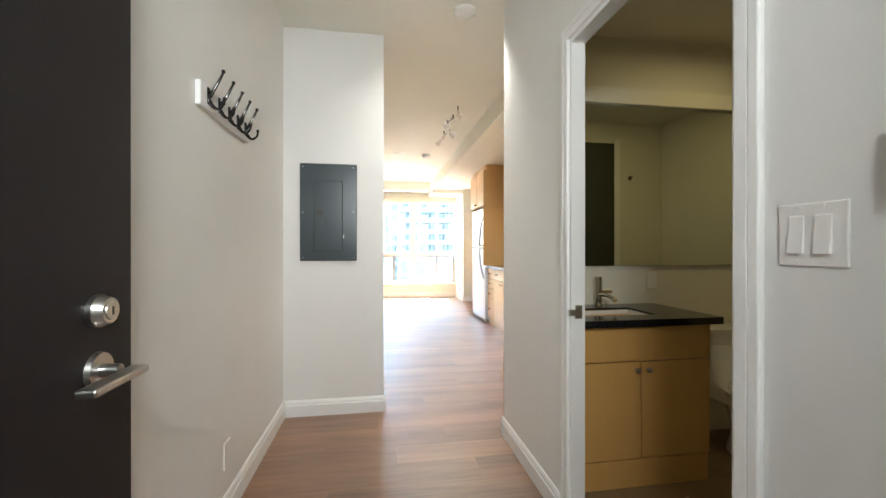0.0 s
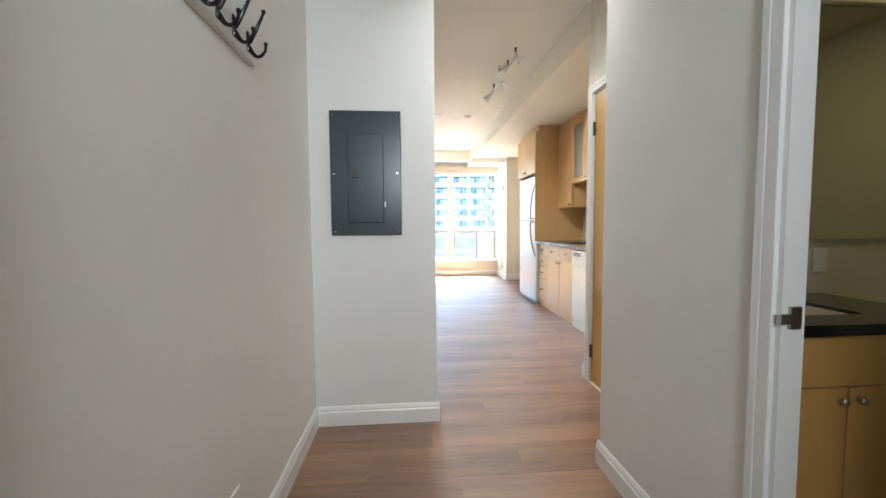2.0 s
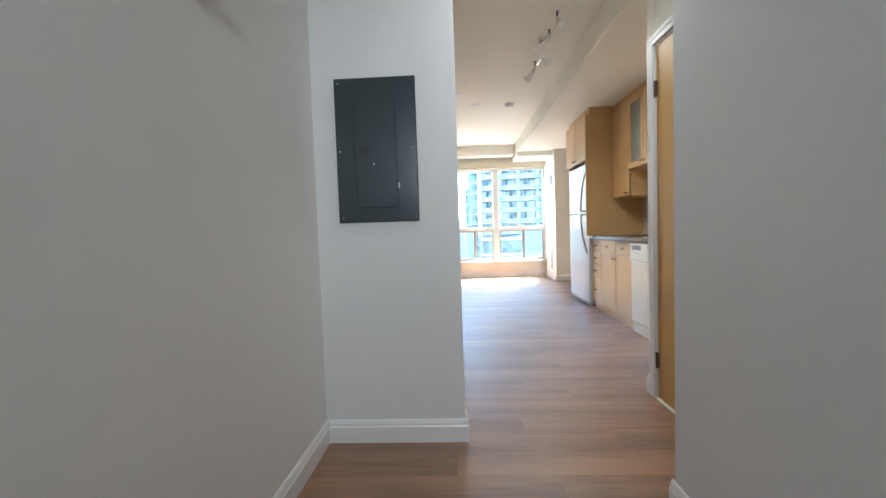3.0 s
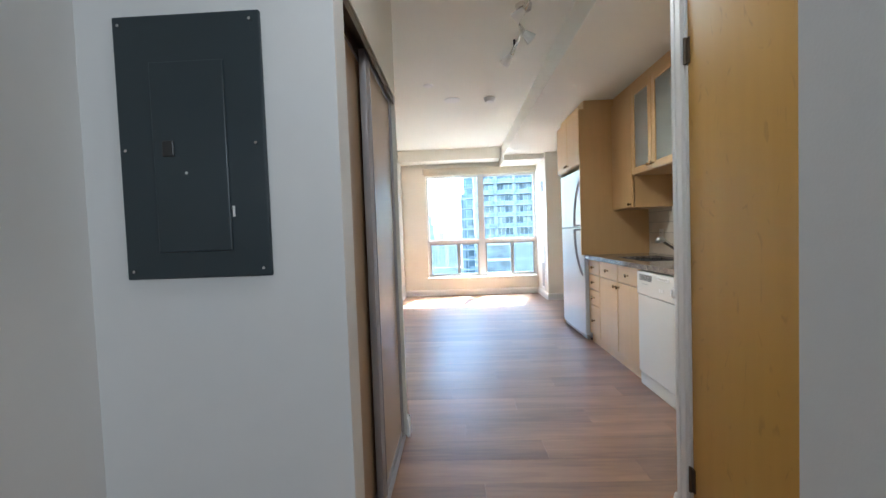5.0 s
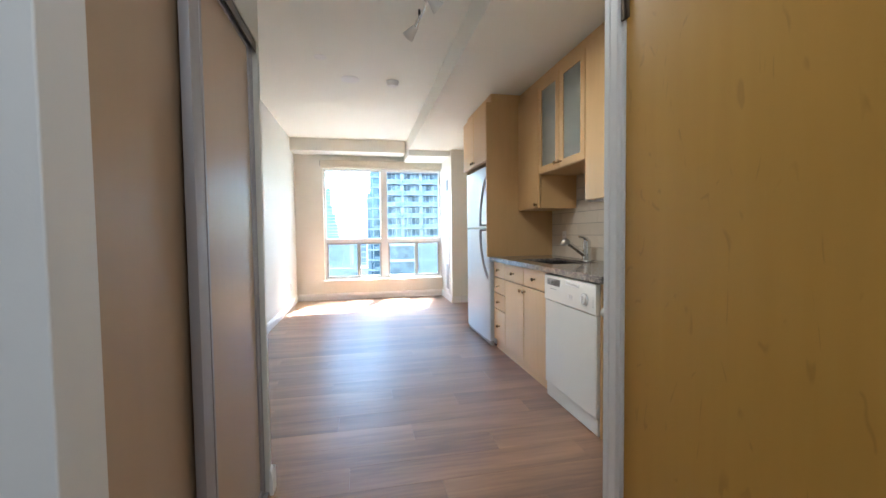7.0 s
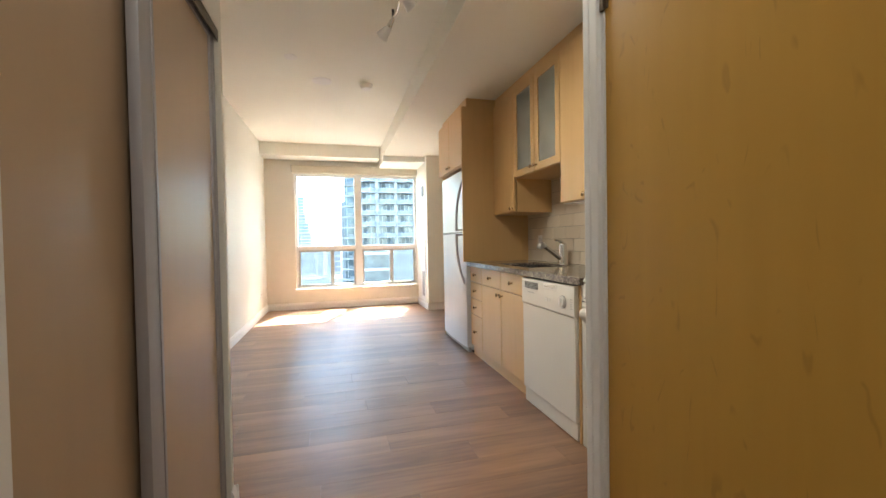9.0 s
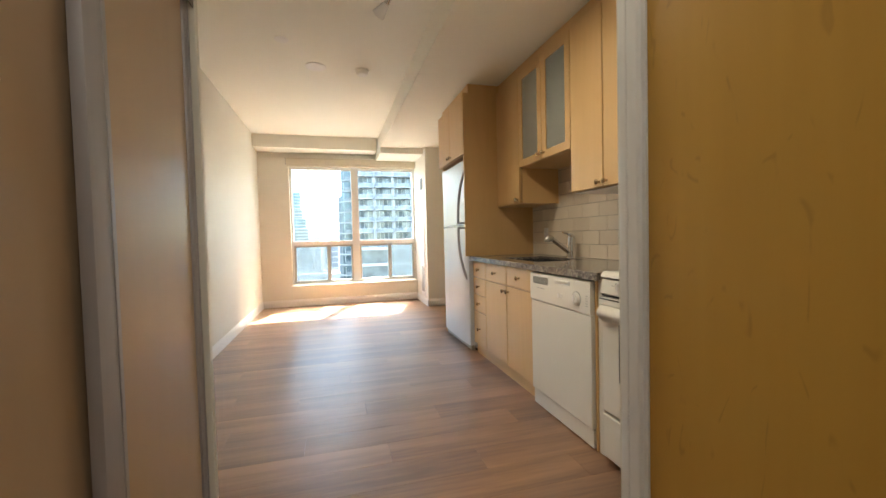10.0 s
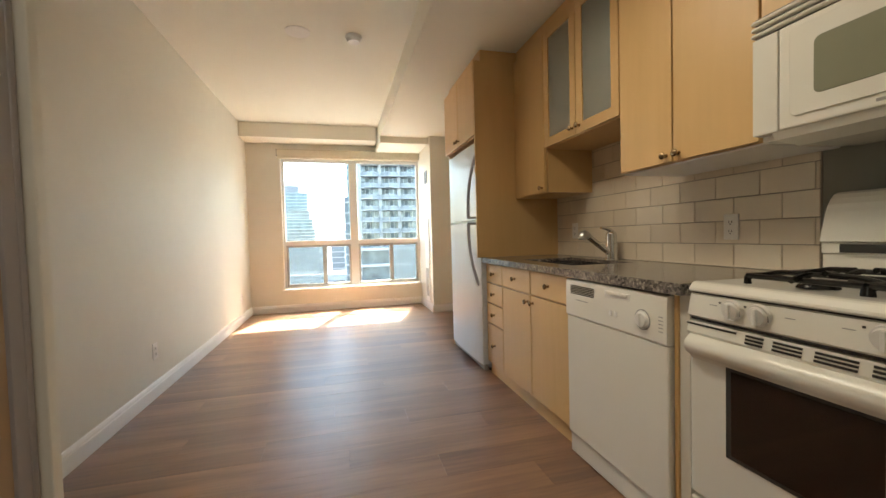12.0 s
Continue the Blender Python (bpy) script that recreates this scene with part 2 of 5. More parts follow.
M_TILE = material("cream_tile", (0.76, 0.665, 0.54), 0.16, spread=0.025, scale=5, by_object=0.035)
M_GROUT = material("grout", (0.36, 0.30, 0.25), 0.9, spread=0.06, scale=30, bump=0.2)
M_STEEL = material("sink_steel", (0.48, 0.47, 0.46), 0.25, 1.0, spread=0.03, scale=10)
M_OVEN = material("oven_glass", (0.020, 0.011, 0.008), 0.06, spread=0.1, scale=4)
M_MICRO = material("smoked_window", (0.26, 0.26, 0.19), 0.12, spread=0.05, scale=4)
M_FROSTED = glass("frosted_pane", (0.86, 0.88, 0.82), 0.30, 0.84)
M_BLACKSTONE = material("black_quartz", (0.013, 0.013, 0.014), 0.12, spread=0.2, scale=60)
M_CERAMIC = material("white_ceramic", (0.78, 0.76, 0.72), 0.10, spread=0.01, scale=4, coat=0.5)
M_BATH = material("bathroom_paint", (0.74, 0.70, 0.60), 0.55, spread=0.02, scale=1.5, bump=0.05, bump_scale=200)
M_BTILE = material("bathroom_tile", (0.20, 0.135, 0.075), 0.35, spread=0.08, scale=5, by_object=0.06, fine=0.05)
M_MIRROR = material("mirror_silver", (0.80, 0.84, 0.76), 0.01, 1.0, spread=0.005, scale=2)
M_GREENDOOR = material("dark_green_door", (0.045, 0.05, 0.035), 0.4, spread=0.05, scale=3)
M_GLASS = glass("tinted_pane", (0.52, 0.56, 0.58))
M_SCREEN = mesh_screen("insect_screen", (0.12, 0.155, 0.18), 0.4)
M_FRAME = material("window_paint", (0.77, 0.77, 0.75), 0.4, spread=0.02, scale=5)
M_SASH = material("sash_grey", (0.42, 0.42, 0.40), 0.35, 0.4, spread=0.03, scale=6)
M_BLIND = material("blind_fabric", (0.66, 0.60, 0.48), 0.8, spread=0.03, scale=20, bump=0.2)
M_FIXT = material("lamp_glass", (0.82, 0.80, 0.76), 0.25, spread=0.02, scale=8)
M_CONC = material("pale_concrete", (0.62, 0.63, 0.63), 0.8, spread=0.06, scale=0.4, fine=0.04)
M_CONC2 = material("grey_concrete", (0.30, 0.33, 0.35), 0.8, spread=0.08, scale=0.3, fine=0.05)
M_BLUE = facade_glass("blue_glazing", (0.20, 0.24, 0.265), 0.45, 0.5)
M_BLUE2 = facade_glass("teal_glazing", (0.15, 0.22, 0.26), 0.45, 0.35)
M_RAIL = material("balcony_glass", (0.31, 0.35, 0.37), 0.2, spread=0.3, scale=0.3)
# dark colour that stands for the shade inside the far balconies
M_SHADE = material("recess_shade", (0.13, 0.165, 0.185), 0.5, spread=0.5, scale=0.4, fine=0.2)
M_ROAD = material("asphalt", (0.15, 0.153, 0.156), 0.9, spread=0.2, scale=0.05, fine=0.1)
M_CARPET = material("corridor_carpet", (0.25, 0.21, 0.17), 0.95, spread=0.1, scale=8, fine=0.1)


# ---- building blocks ----
def box(bm, x0, x1, y0, y1, z0, z1, bevel=0.0, seg=2):
    made = bmesh.ops.create_cube(bm, size=1.0)["verts"]
    for v in made:
        v.co = Vector((x0 + (v.co.x + 0.5) * (x1 - x0), y0 + (v.co.y + 0.5) * (y1 - y0), z0 + (v.co.z + 0.5) * (z1 - z0)))
    if bevel:
        edges = list({e for v in made for e in v.link_edges})
        bmesh.ops.bevel(bm, geom=edges, offset=bevel, segments=seg, profile=0.5, affect="EDGES")
    return bm


def tube(bm, p, q, r0, r1=None, seg=16, caps=True):
    p, q = Vector(p), Vector(q)
    d = q - p
    turn = d.to_track_quat("Z", "Y").to_matrix().to_4x4()
    bmesh.ops.create_cone(bm, cap_ends=caps, segments=seg, radius1=r0, radius2=r0 if r1 is None else r1, depth=d.length,
                          matrix=Matrix.Translation((p + q) / 2) @ turn)
    return bm


def ball(bm, c, rx, ry, rz, u=14, v=8):
    bmesh.ops.create_uvsphere(bm, u_segments=u, v_segments=v, radius=1.0, matrix=Matrix.Translation(c) @ Matrix.Diagonal((rx, ry, rz, 1)))
    return bm


def bent(bm, points, radii, seg=10):
    """A bent bar: rings along a line of places."""
    pts = [Vector(p) for p in points]
    rings = []
    for i, p in enumerate(pts):
        d = (pts[min(i + 1, len(pts) - 1)] - pts[max(i - 1, 0)]).normalized()
        side = d.cross(Vector((0.31, 0.17, 0.93))).normalized()
        up = side.cross(d).normalized()
        r = radii[i] if isinstance(radii, (list, tuple)) else radii
        rings.append([bm.verts.new(p + (side * math.cos(a) + up * math.sin(a)) * r) for a in [2 * math.pi * k / seg for k in range(seg)]])
    for a, b in zip(rings, rings[1:]):
        for k in range(seg):
            bm.faces.new((a[k], a[(k + 1) % seg], b[(k + 1) % seg], b[k]))
    bm.faces.new(rings[0][::-1])
    bm.faces.new(rings[-1])
    bmesh.ops.recalc_face_normals(bm, faces=bm.faces[:])
    return bm


def arc(a, b, c, n=8):
    """Places along a quadratic curve from a to c, drawn towards b."""
    a, b, c = Vector(a), Vector(b), Vector(c)
    return [a * (1 - t) ** 2 + b * 2 * t * (1 - t) + c * t * t for t in [i / n for i in range(n + 1)]]


def profile(bm, outline, axis, lo, hi):
    """A moulding: an outline in the two other axes, drawn out along one axis."""
    rows = []
    for s in (lo, hi):
        row = []
        for u, v in outline:
            co = {"x": (s, u, v), "y": (u, s, v), "z": (u, v, s)}[axis]
            row.append(bm.verts.new(co))
        rows.append(row)
    n = len(outline)
    for i in range(n):
        bm.faces.new((rows[0][i], rows[0][(i + 1) % n], rows[1][(i + 1) % n], rows[1][i]))
    bm.faces.new(rows[0][::-1])
    bm.faces.new(rows[1])
    bmesh.ops.recalc_face_normals(bm, faces=bm.faces[:])
    return bm


def make(name, bm, mat, smooth=False):
    me = bpy.data.meshes.new(name)
    bm.to_mesh(me)
    bm.free()
    me.materials.append(mat)
    if smooth:
        me.polygons.foreach_set("use_smooth", [True] * len(me.polygons))
        me.set_sharp_from_angle(angle=radians(38))
    return new(name, me)


def thing(name, at, label, category, group="", kind=""):
    ob = new(name)
    ob.location = at
    ob.empty_display_size = 0.1
    return tagged(ob, label, category, group, kind)


def part(name, bm, mat, parent, label="", smooth=False):
    """One mesh, built in the world's metres, under a thing or a part."""
    ob = make(name, bm, mat, smooth)
    ob.parent = parent
    if parent.type == "EMPTY":
        ob.matrix_parent_inverse = Matrix.Translation(-parent.location)
    return tagged(ob, label)


def solid(name, mat, label, category, *boxes, bevel=0.0, kind="", group="", smooth=False):
    bm = bmesh.new()
    for b in boxes:
        box(bm, *b, bevel=bevel)
    return tagged(make(name, bm, mat, smooth), label, category, group, kind)


def slab(*b, bevel=0.0, seg=2):
    return box(bmesh.new(), *b, bevel=bevel, seg=seg)


def structure(name, mat, label, *boxes, bevel=0.0):
    return solid(name, mat, label, name.split("_")[0], *boxes, bevel=bevel, kind="structure")


# ---- the plan, in metres ----
HALL_L, HALL_R = -0.446, 1.0         # faces of the hall's side walls
ENTRY = 0.30                         # inner face of the entrance wall
PANEL_Y = 3.274                      # face of the wall with the breaker panel
PANEL_X = 0.25                      # its free end
CLOSET_X = 0.215                     # face of the closet's front
CLOSET_END = 4.566
ROOM_L, ROOM_R = -0.49, 2.56
FAR = 9.87                           # face of the window wall
CEIL, KCEIL = 2.74, 2.52
STEP_X = 1.41
DOOR_X = 1.40                        # face of the wall with the birch door
KITCHEN_Y = 3.82
PIER_X, PIER_Y = 2.085, 9.03
BATH_Y, BATH_NEAR, BATH_R = 2.62, 1.05, 3.2

# floors
structure("floor", M_SUB, "brown wood-look laminate plank floor", (ROOM_L - 0.1, 2.7, -1.6, FAR + 0.15, -0.16, -0.006))
structure("floor_corridor", M_CARPET, "brown carpet of the corridor", (-1.6, 2.0, -1.6, ENTRY - 0.06, -0.006, 0.0))
# hall
structure("wall_hall_left", M_HALL, "off-white painted hall wall", (HALL_L - 0.12, HALL_L, ENTRY, PANEL_Y, 0, CEIL))
structure("wall_entrance", M_HALL, "off-white painted wall round the entrance door",
          (-1.6, -0.36, ENTRY - 0.14, ENTRY, 0, CEIL), (0.62, 1.12, ENTRY - 0.14, ENTRY, 0, CEIL), (-0.36, 0.62, ENTRY - 0.14, ENTRY, 2.09, CEIL))
structure("wall_hall_right", M_HALL, "off-white painted hall wall with a bathroom doorway",
          (HALL_R, HALL_R + 0.055, ENTRY, 1.117, 0, CEIL), (HALL_R, HALL_R + 0.055, 1.902, 2.779, 0, CEIL), (HALL_R, HALL_R + 0.055, 1.117, 1.902, 2.05, CEIL))
structure("wall_panel", M_HALL, "off-white painted stub wall with a breaker panel", (HALL_L - 0.12, PANEL_X, PANEL_Y, PANEL_Y + 0.100, 0, CEIL), bevel=0.003)
structure("wall_corridor", M_HALL, "plain off-white wall of the corridor", (-1.6, 2.0, -1.72, -1.6, 0, CEIL), (-1.72, -1.6, -1.6, ENTRY, 0, CEIL), (2.0, 2.12, -1.6, ENTRY - 0.14, 0, CEIL))
# closet
structure("wall_closet_head", M_WALL, "off-white wall over the closet doors", (CLOSET_X - 0.10, CLOSET_X, PANEL_Y + 0.100, 4.536, 1.990, CEIL))
structure("wall_closet_end", M_WALL, "off-white end wall of the closet", (ROOM_L - 0.12, CLOSET_X, 4.536, CLOSET_END, 0, CEIL), bevel=0.003)
structure("wall_closet_back", M_WALL, "plain back wall of the closet", (HALL_L - 0.12, HALL_L, PANEL_Y + 0.100, 4.536, 0, CEIL))
# room
structure("wall_room_left", M_WALL, "cream painted long wall", (ROOM_L - 0.12, ROOM_L, CLOSET_END, FAR + 0.2, 0, CEIL))
WX0, WX1, WZ0, WZ1 = -0.02, 2.085, 0.335, 2.325
structure("wall_window", M_WALL, "cream painted wall round the wide window",
          (ROOM_L, WX0, FAR, FAR + 0.2, 0, CEIL), (WX0, WX1 + 0.6, FAR, FAR + 0.2, 0, WZ0), (WX0, WX1 + 0.6, FAR, FAR + 0.2, WZ1, CEIL), (WX1, 2.7, FAR, FAR + 0.2, WZ0, WZ1))
structure("wall_pier", M_WALL, "cream painted pier beside the window", (PIER_X, ROOM_R + 0.12, PIER_Y, FAR, 0, KCEIL), bevel=0.003)
structure("wall_kitchen", M_WALL, "cream painted wall behind the kitchen", (ROOM_R, ROOM_R + 0.12, KITCHEN_Y - 0.1, PIER_Y, 0, KCEIL + 0.1))
structure("wall_door", M_WALL, "off-white wall with a birch door",
          (DOOR_X, DOOR_X + 0.10, 2.779, 2.925, 0, CEIL), (DOOR_X, DOOR_X + 0.10, 3.735, KITCHEN_Y, 0, CEIL), (DOOR_X, DOOR_X + 0.10, 2.925, 3.735, 2.065, CEIL), bevel=0.004)
structure("wall_kitchen_end", M_WALL, "off-white wall beside the stove", (DOOR_X + 0.10, ROOM_R + 0.12, KITCHEN_Y - 0.10, KITCHEN_Y, 0, CEIL))
structure("wall_store", M_WALL, "plain walls of the store room behind the birch door", (1.056, 3.3, 2.715, 2.778, 0, CEIL), (2.3, 2.4, 2.797, 3.72, 0, CEIL))
structure("ceiling", M_CEIL, "cream painted ceiling", (-1.72, STEP_X, -1.72, FAR + 0.2, CEIL, CEIL + 0.15), (STEP_X, 3.4, -1.72, KITCHEN_Y, CEIL, CEIL + 0.15))
structure("ceiling_kitchen", M_CEIL, "lower cream painted ceiling over the kitchen", (STEP_X, 2.7, KITCHEN_Y, FAR + 0.2, KCEIL, CEIL + 0.15), bevel=0.004)
structure("beam", M_CEIL, "cream boxed beam along the window wall", (ROOM_L, 1.385, 9.50, FAR, 2.537, CEIL), bevel=0.006)
structure("beam", M_CEIL, "cream boxed header over the window niche", (STEP_X - 0.01, PIER_X, PIER_Y + 0.12, FAR, 2.43, KCEIL), bevel=0.006)
# bathroom
structure("wall_mirror_side", M_BATH, "pale painted bathroom wall behind mirror and vanity", (HALL_R + 0.055, BATH_R + 0.1, BATH_Y, BATH_Y + 0.1, 0, 2.6))
structure("wall_bathroom_end", M_BATH, "pale painted bathroom end wall", (BATH_R, BATH_R + 0.1, BATH_NEAR, BATH_Y, 0, 2.6))
structure("wall_bathroom_near", M_BATH, "pale painted bathroom wall opposite the mirror", (HALL_R + 0.055, BATH_R + 0.1, BATH_NEAR - 0.1, BATH_NEAR, 0, 2.6))
structure("ceiling_bathroom", M_BATH, "pale painted bathroom ceiling", (HALL_R + 0.055, BATH_R + 0.1, BATH_NEAR - 0.1, BATH_Y + 0.1, 2.50, 2.6))


# baseboards: a stepped moulding
def baseboard(axis, lo, hi, face, side, label="white moulded baseboard"):
    """side: +1 where the board stands out towards greater x or y."""
    d = side
    outline = [(face, 0.0), (face + d * 0.015, 0.0), (face + d * 0.015, 0.078), (face + d * 0.011, 0.086), (face + d * 0.011, 0.094),
               (face + d * 0.006, 0.108), (face + d * 0.002, 0.113), (face, 0.113)]
    bm = profile(bmesh.new(), outline, axis, lo, hi)
    return tagged(make("baseboard", bm, M_TRIM), label, "baseboard", kind="structure")


baseboard("y", ENTRY, PANEL_Y, HALL_L, 1)
baseboard("x", HALL_L + 0.015, PANEL_X + 0.015, PANEL_Y, -1)
baseboard("y", PANEL_Y, PANEL_Y + 0.098, PANEL_X, 1)
baseboard("y", 1.964, 2.794, HALL_R, -1)
baseboard("y", ENTRY, 1.057, HALL_R, -1)
baseboard("x", ROOM_L, CLOSET_X + 0.015, CLOSET_END, 1)
baseboard("y", 4.516, CLOSET_END, CLOSET_X, 1)
baseboard("y", CLOSET_END + 0.015, FAR, ROOM_L, 1)
baseboard("x", ROOM_L + 0.015, PIER_X, FAR, -1)
baseboard("y", PIER_Y - 0.015, FAR - 0.015, PIER_X, -1)
baseboard("x", PIER_X, ROOM_R, PIER_Y, -1)
baseboard("y", 7.36, PIER_Y - 0.015, ROOM_R, -1)
baseboard("y", 3.80, KITCHEN_Y + 0.012, DOOR_X, -1)


# door casings
def casing(face, side, lo, hi, top, w=0.062, label="white moulded door casing"):
    """Two uprights and a head round an opening in a wall that faces along x."""
    bm = bmesh.new()
    a, b = sorted((face, face + side * 0.018))
    a2, b2 = sorted((face, face + side * 0.0165))
    for p, q, r, s in ((lo - w, lo - 0.03, lo - 0.03, lo + 0.004), (hi + 0.03, hi + w, hi - 0.004, hi + 0.03)):
        box(bm, a, b, p, q, 0, top + w, bevel=0.004)
        box(bm, a2, b2, r, s, 0, top + 0.03, bevel=0.003)
    box(bm, a, b, lo - 0.03, hi + 0.03, top + 0.03, top + w, bevel=0.004)
    box(bm, a2, b2, lo, hi, top, top + 0.03, bevel=0.003)
    return tagged(make("trim", bm, M_TRIM), label, "trim", kind="structure")


def jambs(x0, x1, lo, hi, top):
    bm = bmesh.new()
    box(bm, x0, x1, lo - 0.001, lo + 0.018, 0, top)
    box(bm, x0, x1, hi - 0.018, hi + 0.001, 0, top)
    box(bm, x0, x1, lo + 0.018, hi - 0.018, top - 0.018, top + 0.001)
    return tagged(make("trim", bm, M_TRIM), "white door jamb lining", "trim", kind="structure")


casing(HALL_R, -1, 1.117, 1.902, 2.05, w=0.056)
jambs(HALL_R - 0.004, HALL_R + 0.058, 1.117, 1.902, 2.05)
casing(DOOR_X, -1, 2.925, 3.735, 2.065, w=0.058)
jambs(DOOR_X - 0.002, DOOR_X + 0.104, 2.925, 3.735, 2.065)
solid("strike_plate", M_NICKEL, "small nickel strike plate on the bathroom jamb", "strike plate",
      (HALL_R + 0.012, HALL_R + 0.042, 1.875, 1.8842, 0.895, 0.950), (HALL_R - 0.016, HALL_R + 0.014, 1.872, 1.883, 0.908, 0.933), bevel=0.002)


# ---- hall: entrance door ----
door = thing("door_entrance", (-0.332, 0.37, 0.0), "dark brown painted entrance door standing open against the hall wall", "door", kind="structure")
part("leaf", slab(-0.356, -0.311, 0.37, 1.312, 0.012, 2.06, bevel=0.003), M_ENTRY, door)
bm = bmesh.new()
tube(bm, (-0.311, 1.205, 1.066), (-0.302, 1.205, 1.066), 0.031, 0.031, 28)
tube(bm, (-0.302, 1.205, 1.066), (-0.286, 1.205, 1.066), 0.030, 0.024, 28)
tube(bm, (-0.286, 1.205, 1.066), (-0.283, 1.205, 1.066), 0.018, 0.017, 24)
lock = part("deadbolt", bm, M_NICKEL, door, "satin nickel deadbolt cylinder", True)
part("key_slot", slab(-0.2835, -0.282, 1.203, 1.207, 1.058, 1.074), M_DARKPL, lock)
bm = bmesh.new()
tube(bm, (-0.311, 1.205, 0.953), (-0.301, 1.205, 0.953), 0.035, 0.033, 28)
tube(bm, (-0.301, 1.205, 0.953), (-0.27, 1.205, 0.953), 0.013, 0.011, 20)
rose = part("rose", bm, M_NICKEL, door, "satin nickel rose", True)
part("lever", slab(-0.270, -0.236, 1.085, 1.236, 0.940, 0.954, bevel=0.004), M_NICKEL, rose, "flat satin nickel lever")


# ---- hall: coat hooks ----
def coat_hook(y, z, rack):
    bm = bmesh.new()
    x = HALL_L + 0.020
    box(bm, x - 0.001, x + 0.006, y - 0.011, y + 0.011, z - 0.034, z + 0.030, bevel=0.003)
    bent(bm, arc((x + 0.004, y, z - 0.004), (x + 0.030, y, z + 0.035), (x + 0.054, y, z + 0.092), 8), [0.0085, 0.008, 0.0072, 0.0066, 0.006, 0.0054, 0.005, 0.0046, 0.0044], 8)
    ball(bm, (x + 0.054, y, z + 0.095), 0.0075, 0.0075, 0.0075, 10, 6)
    bent(bm, arc((x + 0.004, y, z - 0.020), (x + 0.030, y, z - 0.074), (x + 0.056, y, z - 0.030), 8) + [Vector((x + 0.058, y, z - 0.012))], [0.0085, 0.008, 0.0072, 0.0066, 0.006, 0.0056, 0.0052, 0.005, 0.0048, 0.0046], 8)
    ball(bm, (x + 0.058, y, z - 0.009), 0.0072, 0.0072, 0.0072, 10, 6)
    return part("hook", bm, M_IRON, rack, "black iron double coat hook", True)


rack = thing("coat_rack", (HALL_L, 2.20, 1.71), "white wooden wall rail with five black iron coat hooks", "coat rack")
part("rail", slab(HALL_L, HALL_L + 0.020, 1.925, 2.475, 1.71, 1.802, bevel=0.004), M_TRIM, rack)
for k in range(5):
    coat_hook(1.990 + 0.105 * k, 1.765, rack)

# ---- hall: breaker panel ----
PX0, PX1, PZ0, PZ1, PF = -0.334, 0.058, 1.096, 1.786, PANEL_Y - 0.012
panel = thing("breaker_panel", (-0.157, PANEL_Y, PZ0), "slate grey enamelled breaker panel cover on the hall wall", "breaker panel")
part("cover", slab(PX0, PX1, PF, PANEL_Y + 0.002, PZ0, PZ1, bevel=0.004), M_PANEL, panel)
lid = part("lid", slab(-0.240, -0.041, PF - 0.005, PF + 0.001, 1.166, 1.664, bevel=0.0035), M_PANEL, panel)
part("latch", slab(-0.213, -0.181, PF - 0.009, PF - 0.004, 1.417, 1.459, bevel=0.003), M_DARKPL, lid, "black plastic latch")
part("white_strip", slab(-0.037, -0.031, PF - 0.0022, PF + 0.001, 1.255, 1.283), M_PLASTIC, lid)
for sx, sz in ((PX0 + 0.022, PZ1 - 0.026), (PX1 - 0.022, PZ1 - 0.026), (PX0 + 0.022, 1.437), (PX1 - 0.022, 1.444), (PX0 + 0.024, PZ0 + 0.022), (PX1 - 0.018, PZ0 + 0.022), (-0.151, 1.373)):
    bm = tube(bmesh.new(), (sx, PF + 0.001, sz), (sx, PF - 0.0075, sz), 0.0052, 0.004, 12)
    part("screw", bm, M_CHROME, panel, "small bright screw", True)


# ---- plates, switches, outlets ----
def wall_plate(name, face, side, y0, y1, z0, z1, label, category):
    ob = thing(name, (face, (y0 + y1) / 2, z0), label, category)
    a, b = sorted((face, face + side * 0.006))
    part("plate", slab(a, b, y0, y1, z0, z1, bevel=0.0025), M_PLASTIC, ob)
    return ob


sw = wall_plate("light_switch", HALL_R, -1, 0.911, 1.029, 1.150, 1.267, "white double rocker light switch on the hall wall", "switch")
for y in (0.949, 0.995):
    bm = bmesh.new()
    profile(bm, [(HALL_R - 0.006, 1.174), (HALL_R - 0.013, 1.174), (HALL_R - 0.007, 1.242), (HALL_R - 0.006, 1.245)], "y", y - 0.0135, y + 0.0135)
    part("rocker", bm, M_PLASTIC, sw)
    for z in (1.159, 1.260):
        part("screw", tube(bmesh.new(), (HALL_R - 0.005, y, z), (HALL_R - 0.0072, y, z), 0.0035, 0.003, 10), M_PLASTIC, sw, "", True)
inter = wall_plate("intercom", HALL_R, -1, 0.643, 0.851, 1.251, 1.381, "white plastic intercom unit on the hall wall", "intercom")
part("body", slab(HALL_R - 0.030, HALL_R - 0.006, 0.649, 0.845, 1.257, 1.375, bevel=0.006), M_PLASTIC, inter)
bl = wall_plate("blank_plate", HALL_L, 1, 2.190, 2.262, 0.225, 0.340, "small white blank cover plate on the hall wall", "cover plate")


